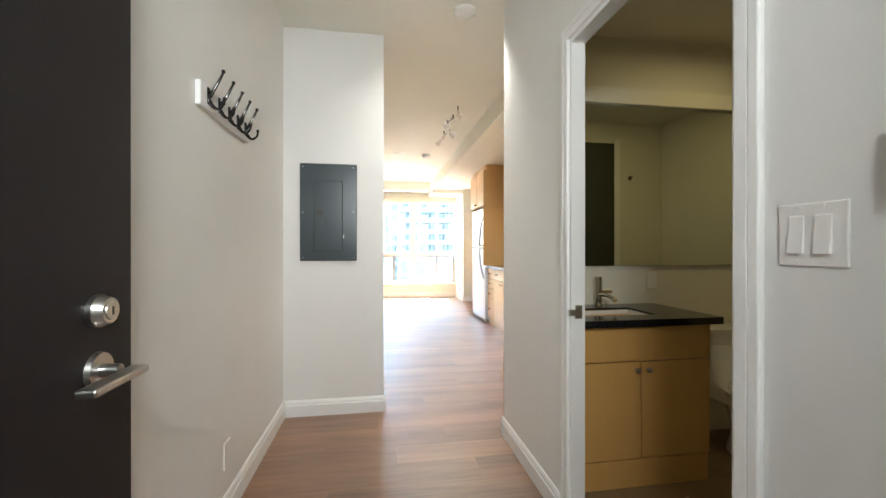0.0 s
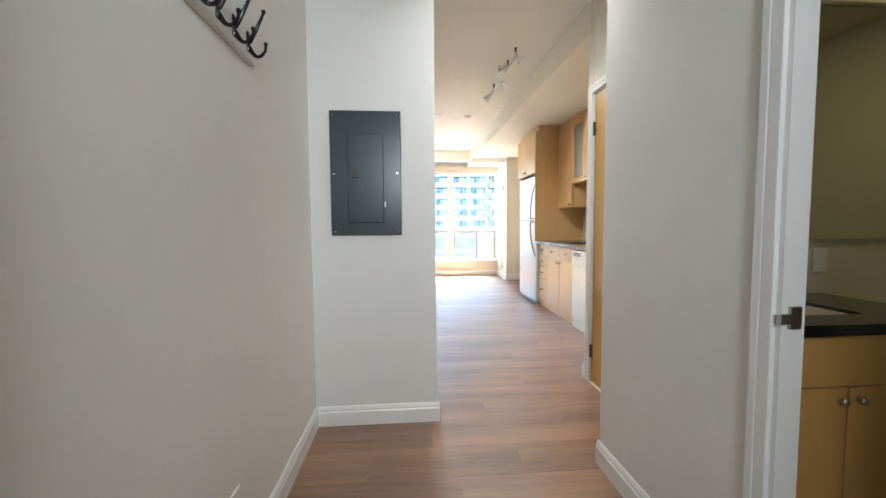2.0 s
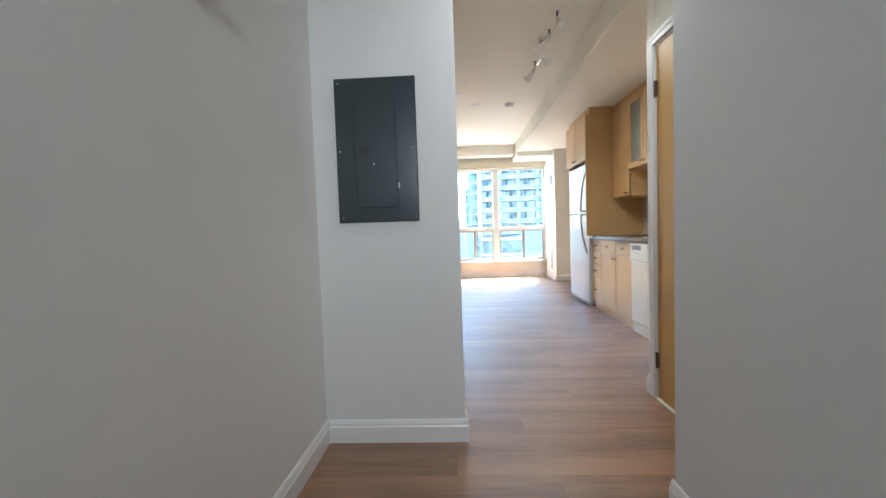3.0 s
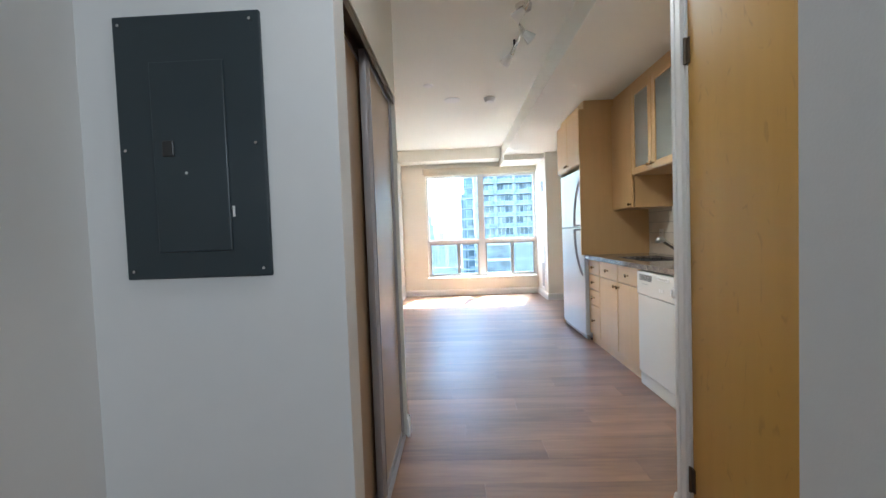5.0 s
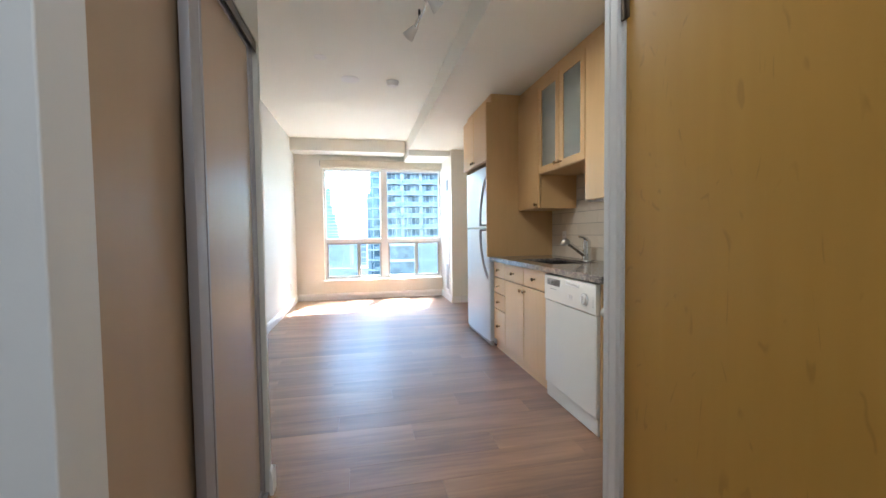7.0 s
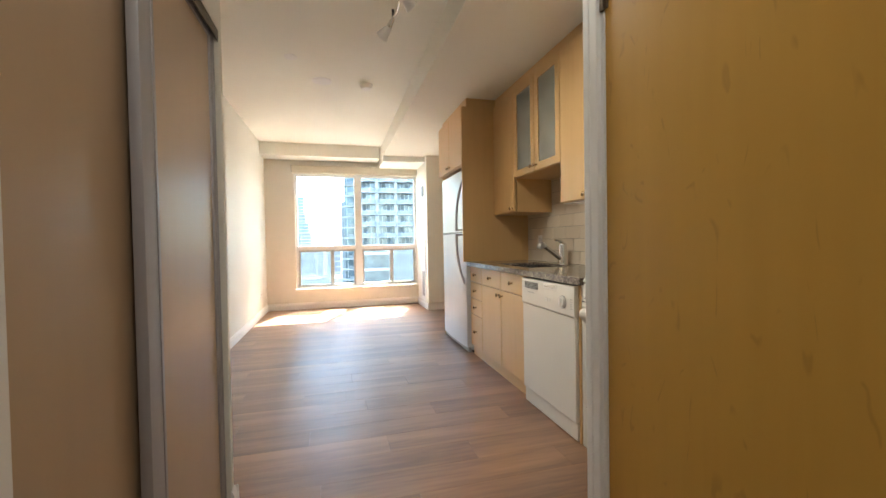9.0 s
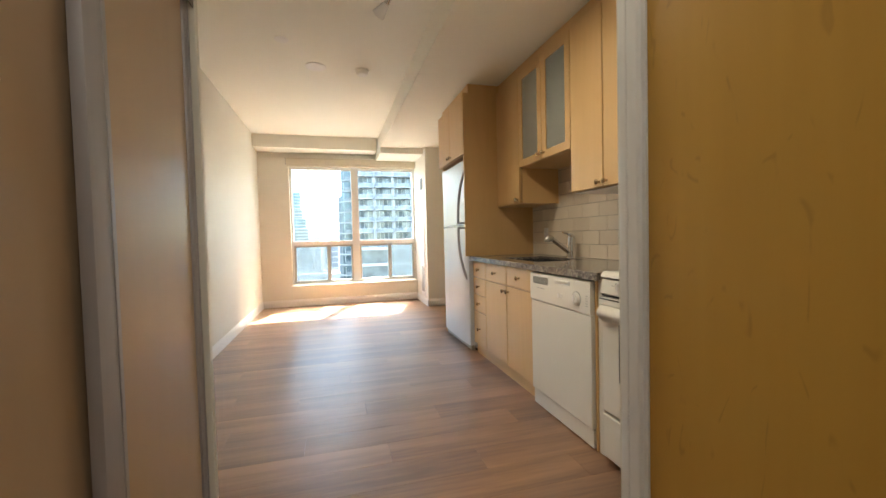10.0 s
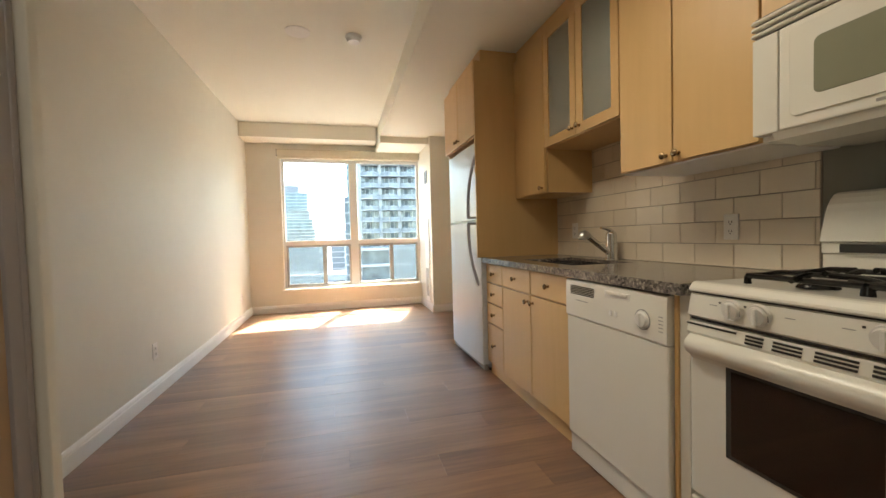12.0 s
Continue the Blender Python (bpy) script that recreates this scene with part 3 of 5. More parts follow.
def outlet(face, side, y, z, label):
    ob = wall_plate("outlet", face, side, y - 0.036, y + 0.036, z - 0.058, z + 0.058, label, "outlet")
    for dz in (-0.021, 0.021):
        a, b = sorted((face + side * 0.005, face + side * 0.0085))
        socket = part("socket", slab(a, b, y - 0.016, y + 0.016, z + dz - 0.0145, z + dz + 0.0145, bevel=0.002), M_PLASTIC, ob)
        a, b = sorted((face + side * 0.0082, face + side * 0.0092))
        bm = bmesh.new()
        box(bm, a, b, y - 0.0085, y - 0.0050, z + dz - 0.003, z + dz + 0.007)
        box(bm, a, b, y + 0.0050, y + 0.0085, z + dz - 0.003, z + dz + 0.007)
        box(bm, a, b, y - 0.003, y + 0.003, z + dz - 0.011, z + dz - 0.006)
        part("slots", bm, M_DARKPL, socket)
    return ob


outlet(ROOM_L, 1, 6.748, 0.325, "white double wall outlet low on the cream wall")
outlet(ROOM_L, 1, 9.285, 0.330, "white double wall outlet low on the cream wall near the window")


# ---- closet: two sliding doors ----
def sliding_door(y0, y1, x, near, label):
    ob = thing("sliding_door", (x, (y0 + y1) / 2, 0.02), label, "door", "closet sliding doors")
    z0, z1, w = 0.022, 1.970, near * 0.62
    part("panel", slab(x - 0.008, x + 0.004, y0 + 0.02, y1 - 0.02, z0 + 0.01, z1 - 0.01), M_CLOSET, ob, "tan laminate panel")
    for a, b in ((y0, y0 + near), (y1 - w, y1)):
        bm = bmesh.new()
        box(bm, x - 0.016, x + 0.012, a, b, z0, z1, bevel=0.003)
        if b - a > 0.05:
            box(bm, x + 0.011, x + 0.0145, b - 0.022, b - 0.016, z0, z1, bevel=0.001)
        part("stile", bm, M_ALU, ob, "satin aluminium stile", True)
    for a, b in ((z0, z0 + 0.03), (z1 - 0.03, z1)):
        part("rail", slab(x - 0.014, x + 0.010, y0 + near, y1 - w, a, b, bevel=0.002), M_ALU, ob, "satin aluminium rail")
    return ob


sliding_door(3.890, 4.532, CLOSET_X - 0.032, 0.090, "tan laminate sliding closet door in an aluminium frame")
sliding_door(3.380, 4.03, CLOSET_X - 0.068, 0.034, "tan laminate sliding closet door behind the other one")
tr = thing("closet_track", (CLOSET_X - 0.055, 3.88, 1.955), "dark aluminium double sliding-door track", "track")
bm = bmesh.new()
box(bm, CLOSET_X - 0.105, CLOSET_X - 0.004, 3.376, 4.534, 1.983, 1.989)
for x in (CLOSET_X - 0.105, CLOSET_X - 0.056, CLOSET_X - 0.008):
    box(bm, x, x + 0.004, 3.376, 4.534, 1.945, 1.985)
part("head_track", bm, M_BRONZE, tr)
bm = bmesh.new()
box(bm, CLOSET_X - 0.105, CLOSET_X - 0.008, 3.376, 4.534, 0.0, 0.006)
for x in (CLOSET_X - 0.080, CLOSET_X - 0.034):
    box(bm, x, x + 0.004, 3.376, 4.534, 0.005, 0.018)
part("floor_track", bm, M_ALU, tr)

# ---- birch door ----
bd = thing("door_store", (DOOR_X + 0.02, 3.33, 0.0), "closed yellow birch veneer door in a white frame", "door", kind="structure")
part("leaf", slab(DOOR_X + 0.001, DOOR_X + 0.036, 2.947, 3.715, 0.012, 2.045, bevel=0.002), M_DOOR, bd)
for z in (0.235, 1.815):
    bm = slab(DOOR_X - 0.004, DOOR_X + 0.002, 3.700, 3.732, z - 0.045, z + 0.045, bevel=0.001)
    hinge = part("hinge", bm, M_BRONZE, bd, "dark bronze butt hinge")
    part("pin", tube(bmesh.new(), (DOOR_X - 0.007, 3.719, z - 0.047), (DOOR_X - 0.007, 3.719, z + 0.047), 0.0062, 0.0062, 12), M_BRONZE, hinge, "", True)
solid("threshold", M_TRIM, "pale strip on the floor below the birch door", "trim", (DOOR_X - 0.014, DOOR_X + 0.03, 2.947, 3.715, 0.0, 0.010), bevel=0.003, kind="structure")

# ---- window ----
win = thing("window_1", (1.03, FAR + 0.11, WZ0), "wide four-pane window with a grey-beige frame and two screened sashes", "window", kind="structure")
GY0, GY1 = FAR + 0.08, FAR + 0.14
FX0, FX1, FZ0, FZ1 = WX0, WX1, WZ0 + 0.012, 2.32
MX0, MX1, TZ0, TZ1 = 0.975, 1.095, 1.005, 1.075
bm = bmesh.new()
for b in ((FX0, FX0 + 0.035, FZ0, FZ1), (FX1 - 0.035, FX1, FZ0, FZ1), (FX0 + 0.035, FX1 - 0.035, FZ1 - 0.04, FZ1), (FX0 + 0.035, FX1 - 0.035, FZ0, FZ0 + 0.03)):
    box(bm, b[0], b[1], GY0, GY1, b[2], b[3], bevel=0.004)
part("frame", bm, M_FRAME, win, "grey-beige window frame")
part("mullion", slab(MX0, MX1, GY0 - 0.01, GY1, FZ0 + 0.03, FZ1 - 0.04, bevel=0.005), M_FRAME, win)
for a, b in ((FX0 + 0.035, MX0), (MX1, FX1 - 0.035)):
    part("transom", slab(a, b, GY0 - 0.006, GY1, TZ0, TZ1, bevel=0.005), M_FRAME, win)
    pane = part("pane", slab(a, b, GY0 + 0.03, GY0 + 0.036, TZ1, FZ1 - 0.04), M_GLASS, win)
    pane.visible_shadow = False


def sash(x0, x1, screened, label):
    z0, z1, w = FZ0 + 0.03, TZ0, 0.030
    bm = bmesh.new()
    for b in ((x0, x0 + w, z0, z1), (x1 - w, x1, z0, z1), (x0 + w, x1 - w, z0, z0 + w), (x0 + w, x1 - w, z1 - w, z1)):
        box(bm, b[0], b[1], GY0 - 0.004, GY1 - 0.015, b[2], b[3], bevel=0.004)
    s = part("sash", bm, M_SASH, win, label)
    p = part("pane", slab(x0 + w, x1 - w, GY0 + 0.026, GY0 + 0.032, z0 + w, z1 - w), M_GLASS, s)
    p.visible_shadow = False
    if screened:
        part("screen", slab(x0 + w, x1 - w, GY0 + 0.050, GY0 + 0.0515, z0 + w, z1 - w), M_SCREEN, s, "blue-grey insect screen")


sash(FX0 + 0.035, 0.575, True, "grey sash with an insect screen")
sash(0.575, MX0, False, "grey sash")
sash(MX1, 1.615, False, "grey sash")
sash(1.615, FX1 - 0.035, True, "grey sash with an insect screen")
part("window_sill", slab(WX0 - 0.02, WX1 - 0.004, FAR - 0.035, GY0, WZ0 - 0.012, WZ0 + 0.012, bevel=0.005), M_TRIM, win, "white painted sill")
bl = thing("roller_blind", (1.03, FAR - 0.03, 2.31), "rolled-up beige roller blind in a cassette over the window", "blind")
part("cassette", slab(-0.055, 2.080, FAR - 0.075, FAR, 2.345, 2.445, bevel=0.012, seg=3), M_BLIND, bl)
bm = tube(bmesh.new(), (-0.045, FAR - 0.040, 2.335), (2.07, FAR - 0.040, 2.335), 0.028, 0.028, 20)
part("roll", bm, M_BLIND, bl, "", True)
for x in (-0.062, 2.080):
    part("end_cap", slab(x, x + 0.007, FAR - 0.078, FAR, 2.34, 2.447, bevel=0.002), M_GREY, bl)

# pier: grille and service hatch
gr = thing("vent_grille", (PIER_X, 9.34, 1.89), "small white wall vent grille on the pier", "vent")
part("frame", slab(PIER_X - 0.008, PIER_X, 9.255, 9.425, 1.885, 2.070, bevel=0.003), M_VENT, gr)
for k in range(6):
    z = 1.905 + k * 0.024
    bm = profile(bmesh.new(), [(PIER_X - 0.013, z), (PIER_X - 0.007, z + 0.012), (PIER_X - 0.007, z + 0.009), (PIER_X - 0.011, z - 0.001)], "y", 9.275, 9.405)
    part("slat", bm, M_VENT, gr)
ha = thing("service_hatch", (PIER_X, 9.33, 0.12), "tall white service hatch set in the pier", "hatch")
part("frame", slab(PIER_X - 0.006, PIER_X, 9.185, 9.475, 0.125, 1.36, bevel=0.002), M_TRIM, ha)
part("door", slab(PIER_X - 0.012, PIER_X - 0.005, 9.203, 9.457, 0.145, 1.34, bevel=0.003), M_TRIM, ha)
part("grille", slab(PIER_X - 0.015, PIER_X - 0.011, 9.24, 9.42, 0.20, 0.62, bevel=0.002), M_GREY, ha)


# ---- ceiling fittings ----
def disc_fitting(name, x, y, z, r, h, label, category, mat=None):
    bm = bmesh.new()
    tube(bm, (x, y, z), (x, y, z - h * 0.55), r, r, 32)
    tube(bm, (x, y, z - h * 0.55), (x, y, z - h), r * 0.96, r * 0.72, 32)
    return tagged(make(name, bm, mat or M_PLASTIC, True), label, category)


sd = thing("smoke_detector", (0.980, 6.87, CEIL), "round white smoke detector on the ceiling", "smoke detector")
bm = bmesh.new()
tube(bm, (0.980, 6.87, CEIL), (0.980, 6.87, CEIL - 0.022), 0.066, 0.066, 32)
part("base", bm, M_PLASTIC, sd, "", True)
bm = bmesh.new()
tube(bm, (0.980, 6.87, CEIL - 0.022), (0.980, 6.87, CEIL - 0.046), 0.060, 0.047, 32)
part("cap", bm, M_PLASTIC, sd, "", True)
disc_fitting("ceiling_cover", 0.548, 6.875, CEIL, 0.095, 0.009, "flat round white cover plate on the ceiling", "cover plate")
disc_fitting("ceiling_cover", 0.305, 6.40, CEIL, 0.055, 0.006, "small flat round white cover plate on the ceiling", "cover plate")
disc_fitting("ceiling_lamp", 0.771, 2.889, CEIL, 0.072, 0.034, "small round white ceiling lamp in the hall", "lamp", M_FIXT)

tl = thing("track_light", (1.06, 5.05, CEIL), "chrome ceiling track light with four glass spot heads", "track light")
bm = bmesh.new()
tube(bm, (1.062, 5.03, CEIL), (1.062, 5.03, CEIL - 0.028), 0.058, 0.052, 28)
part("canopy", bm, M_CHROME, tl, "", True)
pts = [Vector((1.062 + 0.022 * math.sin(s * 9.4), 4.56 + s * 0.96, CEIL - 0.062)) for s in [i / 40 for i in range(41)]]
part("bar", bent(bmesh.new(), pts, 0.0095, 8), M_CHROME, tl, "wavy chrome bar", True)
part("stem", tube(bmesh.new(), (1.062, 5.03, CEIL - 0.025), (1.062, 5.03, CEIL - 0.065), 0.009, 0.009, 12), M_CHROME, tl, "", True)
for y, dx, dy in ((4.58, 0.03, -0.03), (4.86, -0.05, 0.03), (5.16, 0.05, 0.02), (5.50, -0.04, 0.05)):
    x = 1.062 + 0.022 * math.sin((y - 4.56) / 0.96 * 9.4)
    a = Vector((x, y, CEIL - 0.066))
    b = a + Vector((dx * 0.6, dy * 0.6, -0.045))
    c = b + Vector((dx * 1.2, dy * 1.2, -0.044))
    part("clip", tube(bmesh.new(), (x, y, CEIL - 0.006), (x, y, CEIL - 0.066), 0.010, 0.008, 10), M_DARKPL, tl, "", True)
    head = part("spot_head", tube(bmesh.new(), a, b, 0.013, 0.018, 14), M_CHROME, tl, "chrome lamp holder", True)
    part("shade", tube(bmesh.new(), b, c, 0.020, 0.043, 20), M_FIXT, head, "clear frosted glass shade", True)


# ---- kitchen ----
CF = 1.925                            # face of the base cabinets' doors
UF = 2.178                            # face of the upper cabinets' doors
G = 0.0038


def rounded(x0, x1, y0, y1, z0, z1, r):
    """A flat plate facing -x with round corners."""
    bm = bmesh.new()
    ring = []
    for cy, cz, k in ((y1 - r, z1 - r, 0), (y0 + r, z1 - r, 1), (y0 + r, z0 + r, 2), (y1 - r, z0 + r, 3)):
        for i in range(6):
            a = math.pi / 2 * (k + i / 5)
            ring.append((cy + r * math.cos(a), cz + r * math.sin(a)))
    back = [bm.verts.new((x1, y, z)) for y, z in ring]
    edge = [bm.verts.new((x0 + 0.001, y, z)) for y, z in ring]
    my, mz = (y0 + y1) / 2, (z0 + z1) / 2
    face = [bm.verts.new((x0, y + (0.0012 if y < my else -0.0012), z + (0.0012 if z < mz else -0.0012))) for y, z in ring]
    for a, b in ((back, edge), (edge, face)):
        for i in range(len(ring)):
            j = (i + 1) % len(ring)
            bm.faces.new((a[i], a[j], b[j], b[i]))
    bm.faces.new(face)
    bmesh.ops.recalc_face_normals(bm, faces=bm.faces[:])
    return bm


def knob(parent, x, y, z):
    bm = bmesh.new()
    tube(bm, (x, y, z), (x - 0.004, y, z), 0.0095, 0.0085, 14)
    tube(bm, (x - 0.003, y, z), (x - 0.020, y, z), 0.0055, 0.0048, 12)
    ball(bm, (x - 0.024, y, z), 0.0085, 0.0155, 0.0155, 16, 10)
    return part("knob", bm, M_KNOB, parent, "round nickel knob", True)


def front(parent, name, face, y0, y1, z0, z1, knob_at=None, mat=None):
    d = part(name, slab(face, face + 0.019, y0 + G, y1 - G, z0 + G, z1 - G, bevel=0.0035, seg=2), mat or M_MAPLE, parent)
    if knob_at:
        knob(d, face, *knob_at)
    return d


def carcass(name, y0, y1, x0, z0, z1, label):
    ob = thing(name, ((x0 + ROOM_R) / 2, (y0 + y1) / 2, z0), label, "cabinet", "kitchen cabinets")
    part("body", slab(x0 + (0.03 if z0 < 0.2 else 0.008), ROOM_R, y0 + 0.001, y1 - 0.001, z0, z1), M_MAPLE, ob)
    return ob


Y0, Y1, Y2, Y3, Y4 = 4.632, 5.264, 5.70, 6.13, 6.446
c = carcass("drawer_cabinet", Y3, Y4, CF + 0.020, 0.09, 0.873, "maple kitchen drawer cabinet with four drawers beside the fridge")
for a, b in ((0.722, 0.873), (0.566, 0.722), (0.408, 0.566), (0.098, 0.408)):
    front(c, "drawer", CF, Y3, Y4, a, b, ((Y3 + Y4) / 2, (a + b) / 2), M_MAPLE_H)
part("kick", slab(CF + 0.030, CF + 0.046, Y3, Y4, 0.0, 0.092), M_MAPLE_H, c)
c = carcass("sink_cabinet", Y1, Y3, CF + 0.020, 0.09, 0.66, "maple sink base cabinet with two doors and two drawer fronts")
for a, b, ky in ((Y2, Y3, Y2 + 0.035), (Y1, Y2, Y2 - 0.035)):
    front(c, "drawer", CF, a, b, 0.722, 0.873, ((a + b) / 2, 0.798), M_MAPLE_H)
    front(c, "door", CF, a, b, 0.098, 0.722, (ky, 0.676))
part("kick", slab(CF + 0.030, CF + 0.046, Y1, Y3, 0.0, 0.092), M_MAPLE_H, c)
part("rail", slab(CF + 0.048, CF + 0.066, Y1, Y3, 0.70, 0.874), M_MAPLE_H, c)

# countertop with a sink cut out
SX0, SX1, SY0, SY1 = 2.03, 2.42, 5.40, 6.02
bm = bmesh.new()
for b in ((1.895, SX0, 4.576, 6.447), (SX1, ROOM_R - 0.002, 4.576, 6.447), (SX0, SX1, 4.576, SY0), (SX0, SX1, SY1, 6.447)):
    box(bm, b[0], b[1], b[2], b[3], 0.876, 0.916)
bmesh.ops.remove_doubles(bm, verts=bm.verts[:], dist=0.0005)
top = tagged(make("countertop", bm, M_GRANITE), "speckled brown-grey granite countertop with polished edge", "countertop")
sink = thing("sink", (2.22, 5.71, 0.74), "undermounted stainless steel kitchen sink", "sink")
bm = bmesh.new()
for b in ((SX0 - 0.012, SX0, SY0 - 0.012, SY1 + 0.012, 0.72, 0.875), (SX1, SX1 + 0.012, SY0 - 0.012, SY1 + 0.012, 0.72, 0.875),
          (SX0, SX1, SY0 - 0.012, SY0, 0.72, 0.875), (SX0, SX1, SY1, SY1 + 0.012, 0.72, 0.875), (SX0, SX1, SY0, SY1, 0.715, 0.727)):
    box(bm, *b)
part("basin", bm, M_STEEL, sink)
bm = bmesh.new()
for b in ((SX0 + 0.0005, SX0 + 0.004, SY0, SY1), (SX1 - 0.004, SX1 - 0.0005, SY0, SY1), (SX0 + 0.004, SX1 - 0.004, SY0 + 0.0005, SY0 + 0.004), (SX0 + 0.004, SX1 - 0.004, SY1 - 0.004, SY1 - 0.0005)):
    box(bm, *b, 0.728, 0.897)
part("rim", bm, M_STEEL, sink)
part("drain", tube(bmesh.new(), (2.22, 5.71, 0.727), (2.22, 5.71, 0.731), 0.042, 0.038, 20), M_CHROME, sink, "", True)

FX, FY = 2.468, 5.655
fa = thing("kitchen_faucet", (FX, FY, 0.916), "chrome single-lever pull-out kitchen faucet", "faucet")
bm = bmesh.new()
tube(bm, (FX, FY, 0.916), (FX, FY, 0.924), 0.042, 0.039, 28)
tube(bm, (FX, FY, 0.924), (FX, FY, 1.040), 0.036, 0.033, 28)
part("body", bm, M_CHROME, fa, "", True)
bm = bmesh.new()
tube(bm, (FX, FY, 1.0415), (FX, FY, 1.075), 0.033, 0.032, 28)
ball(bm, (FX, FY, 1.075), 0.032, 0.032, 0.022, 20, 10)
cap = part("cap", bm, M_CHROME, fa, "", True)
bm = bent(bmesh.new(), arc((FX + 0.004, FY, 1.082), (FX - 0.020, FY + 0.002, 1.120), (FX - 0.070, FY + 0.006, 1.118), 7), [0.019, 0.0175, 0.0155, 0.0135, 0.012, 0.011, 0.010, 0.009], 12)
part("lever", bm, M_CHROME, cap, "", True)
bm = bent(bmesh.new(), [(FX - 0.012, FY, 0.958), (FX - 0.06, FY - 0.002, 0.990), (FX - 0.12, FY - 0.006, 1.030), (FX - 0.175, FY - 0.010, 1.068)], [0.021, 0.019, 0.0175, 0.018], 14)
part("spout", bm, M_CHROME, fa, "", True)
bm = bent(bmesh.new(), arc((FX - 0.170, FY - 0.010, 1.065), (FX - 0.212, FY - 0.012, 1.102), (FX - 0.222, FY - 0.013, 1.050), 7), [0.0195, 0.0225, 0.0245, 0.0255, 0.0265, 0.0265, 0.0255, 0.0235], 16)
part("spray_head", bm, M_NICKEL, fa, "", True)

# dishwasher
DX = 1.903
dw = thing("dishwasher", (2.22, 4.97, 0.0), "white built-in dishwasher with a round dial", "dishwasher")
part("body", slab(DX + 0.045, ROOM_R - 0.02, Y0 + 0.006, Y1 - 0.006, 0.02, 0.868), M_WHITE, dw)
part("door", slab(DX, DX + 0.044, Y0 + 0.004, Y1 - 0.004, 0.105, 0.690, bevel=0.006, seg=3), M_WHITE, dw)
bm = bmesh.new()
profile(bm, [(DX + 0.044, 0.692), (DX - 0.002, 0.692), (DX - 0.005, 0.698), (DX - 0.005, 0.790), (DX - 0.003, 0.858), (DX + 0.004, 0.866), (DX + 0.044, 0.866)], "y", Y0 + 0.004, Y1 - 0.004)
ctl = part("control_panel", bm, M_WHITE, dw)
for k in range(6):
    z = 0.800 + 0.0075 * k
    part("vent_slot", slab(DX - 0.0062, DX - 0.004, Y1 - 0.225, Y1 - 0.045, z, z + 0.0042), M_DARKPL, ctl)
part("latch_recess", slab(DX - 0.0058, DX - 0.001, Y1 - 0.45, Y1 - 0.30, 0.822, 0.846, bevel=0.001), M_PLASTIC, ctl)
part("latch", slab(DX - 0.010, DX - 0.004, Y1 - 0.435, Y1 - 0.315, 0.832, 0.845, bevel=0.003), M_WHITE, ctl)
for k in range(2):
    part("button", slab(DX - 0.0075, DX - 0.004, Y1 - 0.345 - 0.03 * k, Y1 - 0.327 - 0.03 * k, 0.745, 0.766, bevel=0.002), M_PLASTIC, ctl)
part("scale_bar", slab(DX - 0.0057, DX - 0.004, Y1 - 0.18, Y1 - 0.09, 0.772, 0.776), M_GREY, ctl)
for k in range(5):
    part("mark", slab(DX - 0.0057, DX - 0.004, Y0 + 0.020, Y0 + 0.040, 0.735 + 0.013 * k, 0.738 + 0.013 * k), M_GREY, ctl)
bm = bmesh.new()
tube(bm, (DX - 0.004, 4.748, 0.764), (DX - 0.009, 4.748, 0.764), 0.036, 0.034, 28)
tube(bm, (DX - 0.009, 4.748, 0.764), (DX - 0.019, 4.748, 0.764), 0.029, 0.026, 28)
dial = part("dial", bm, M_PLASTIC, ctl, "white round dial", True)
part("dial_ring", tube(bmesh.new(), (DX - 0.0045, 4.748, 0.764), (DX - 0.0075, 4.748, 0.764), 0.0385, 0.0380, 28), M_GREY, ctl, "grey ring round the dial", True)
part("dial_grip", slab(DX - 0.026, DX - 0.017, 4.743, 4.753, 0.741, 0.787, bevel=0.003), M_PLASTIC, dial)
part("kick", slab(DX + 0.012, DX + 0.030, Y0 + 0.006, Y1 - 0.006, 0.006, 0.101, bevel=0.002), M_WHITE, dw)
part("seal", slab(DX + 0.004, DX + 0.048, Y0 + 0.010, Y1 - 0.010, 0.6885, 0.6935), M_PLASTIC, dw)

ep = thing("end_panel", (2.24, 4.63, 0.0), "narrow maple end panel with a grey side beside the stove", "panel")
part("board", slab(CF - 0.004, ROOM_R - 0.002, 4.613, 4.628, 0.0, 0.875, bevel=0.0015), M_MAPLE, ep)
part("facing", slab(CF + 0.004, ROOM_R - 0.004, 4.572, 4.612, 0.0, 0.874), M_WHITE, ep)

structure("wall_stove", M_GREYWALL, "grey wall strip behind the stove", (ROOM_R - 0.004, ROOM_R + 0.002, KITCHEN_Y, 4.590, 0.0, 1.40))

# stove
SF, SA, SB = 1.885, 3.838, 4.534
st = thing("gas_stove", (2.2, 4.2, 0.0), "white freestanding gas stove with a dark oven window", "stove")
part("body", slab(SF + 0.045, 2.535, SA, SB, 0.02, 0.898, bevel=0.003), M_WHITE, st)
bm = profile(bmesh.new(), [(2.50, 0.899), (SF + 0.006, 0.899), (SF + 0.001, 0.904), (SF + 0.003, 0.911), (SF + 0.014, 0.924), (SF + 0.022, 0.928),
                           (SF + 0.034, 0.930), (SF + 0.05, 0.927), (2.44, 0.927), (2.50, 0.930)], "y", SA - 0.001, SB + 0.001)
cook = part("cooktop", bm, M_WHITE, st)
bm = bmesh.new()
profile(bm, [(SF + 0.046, 0.820), (SF + 0.004, 0.820), (SF - 0.004, 0.826), (SF + 0.008, 0.890), (SF + 0.018, 0.895), (SF + 0.046, 0.895)], "y", SA, SB)
fas = part("control_panel", bm, M_WHITE, st)
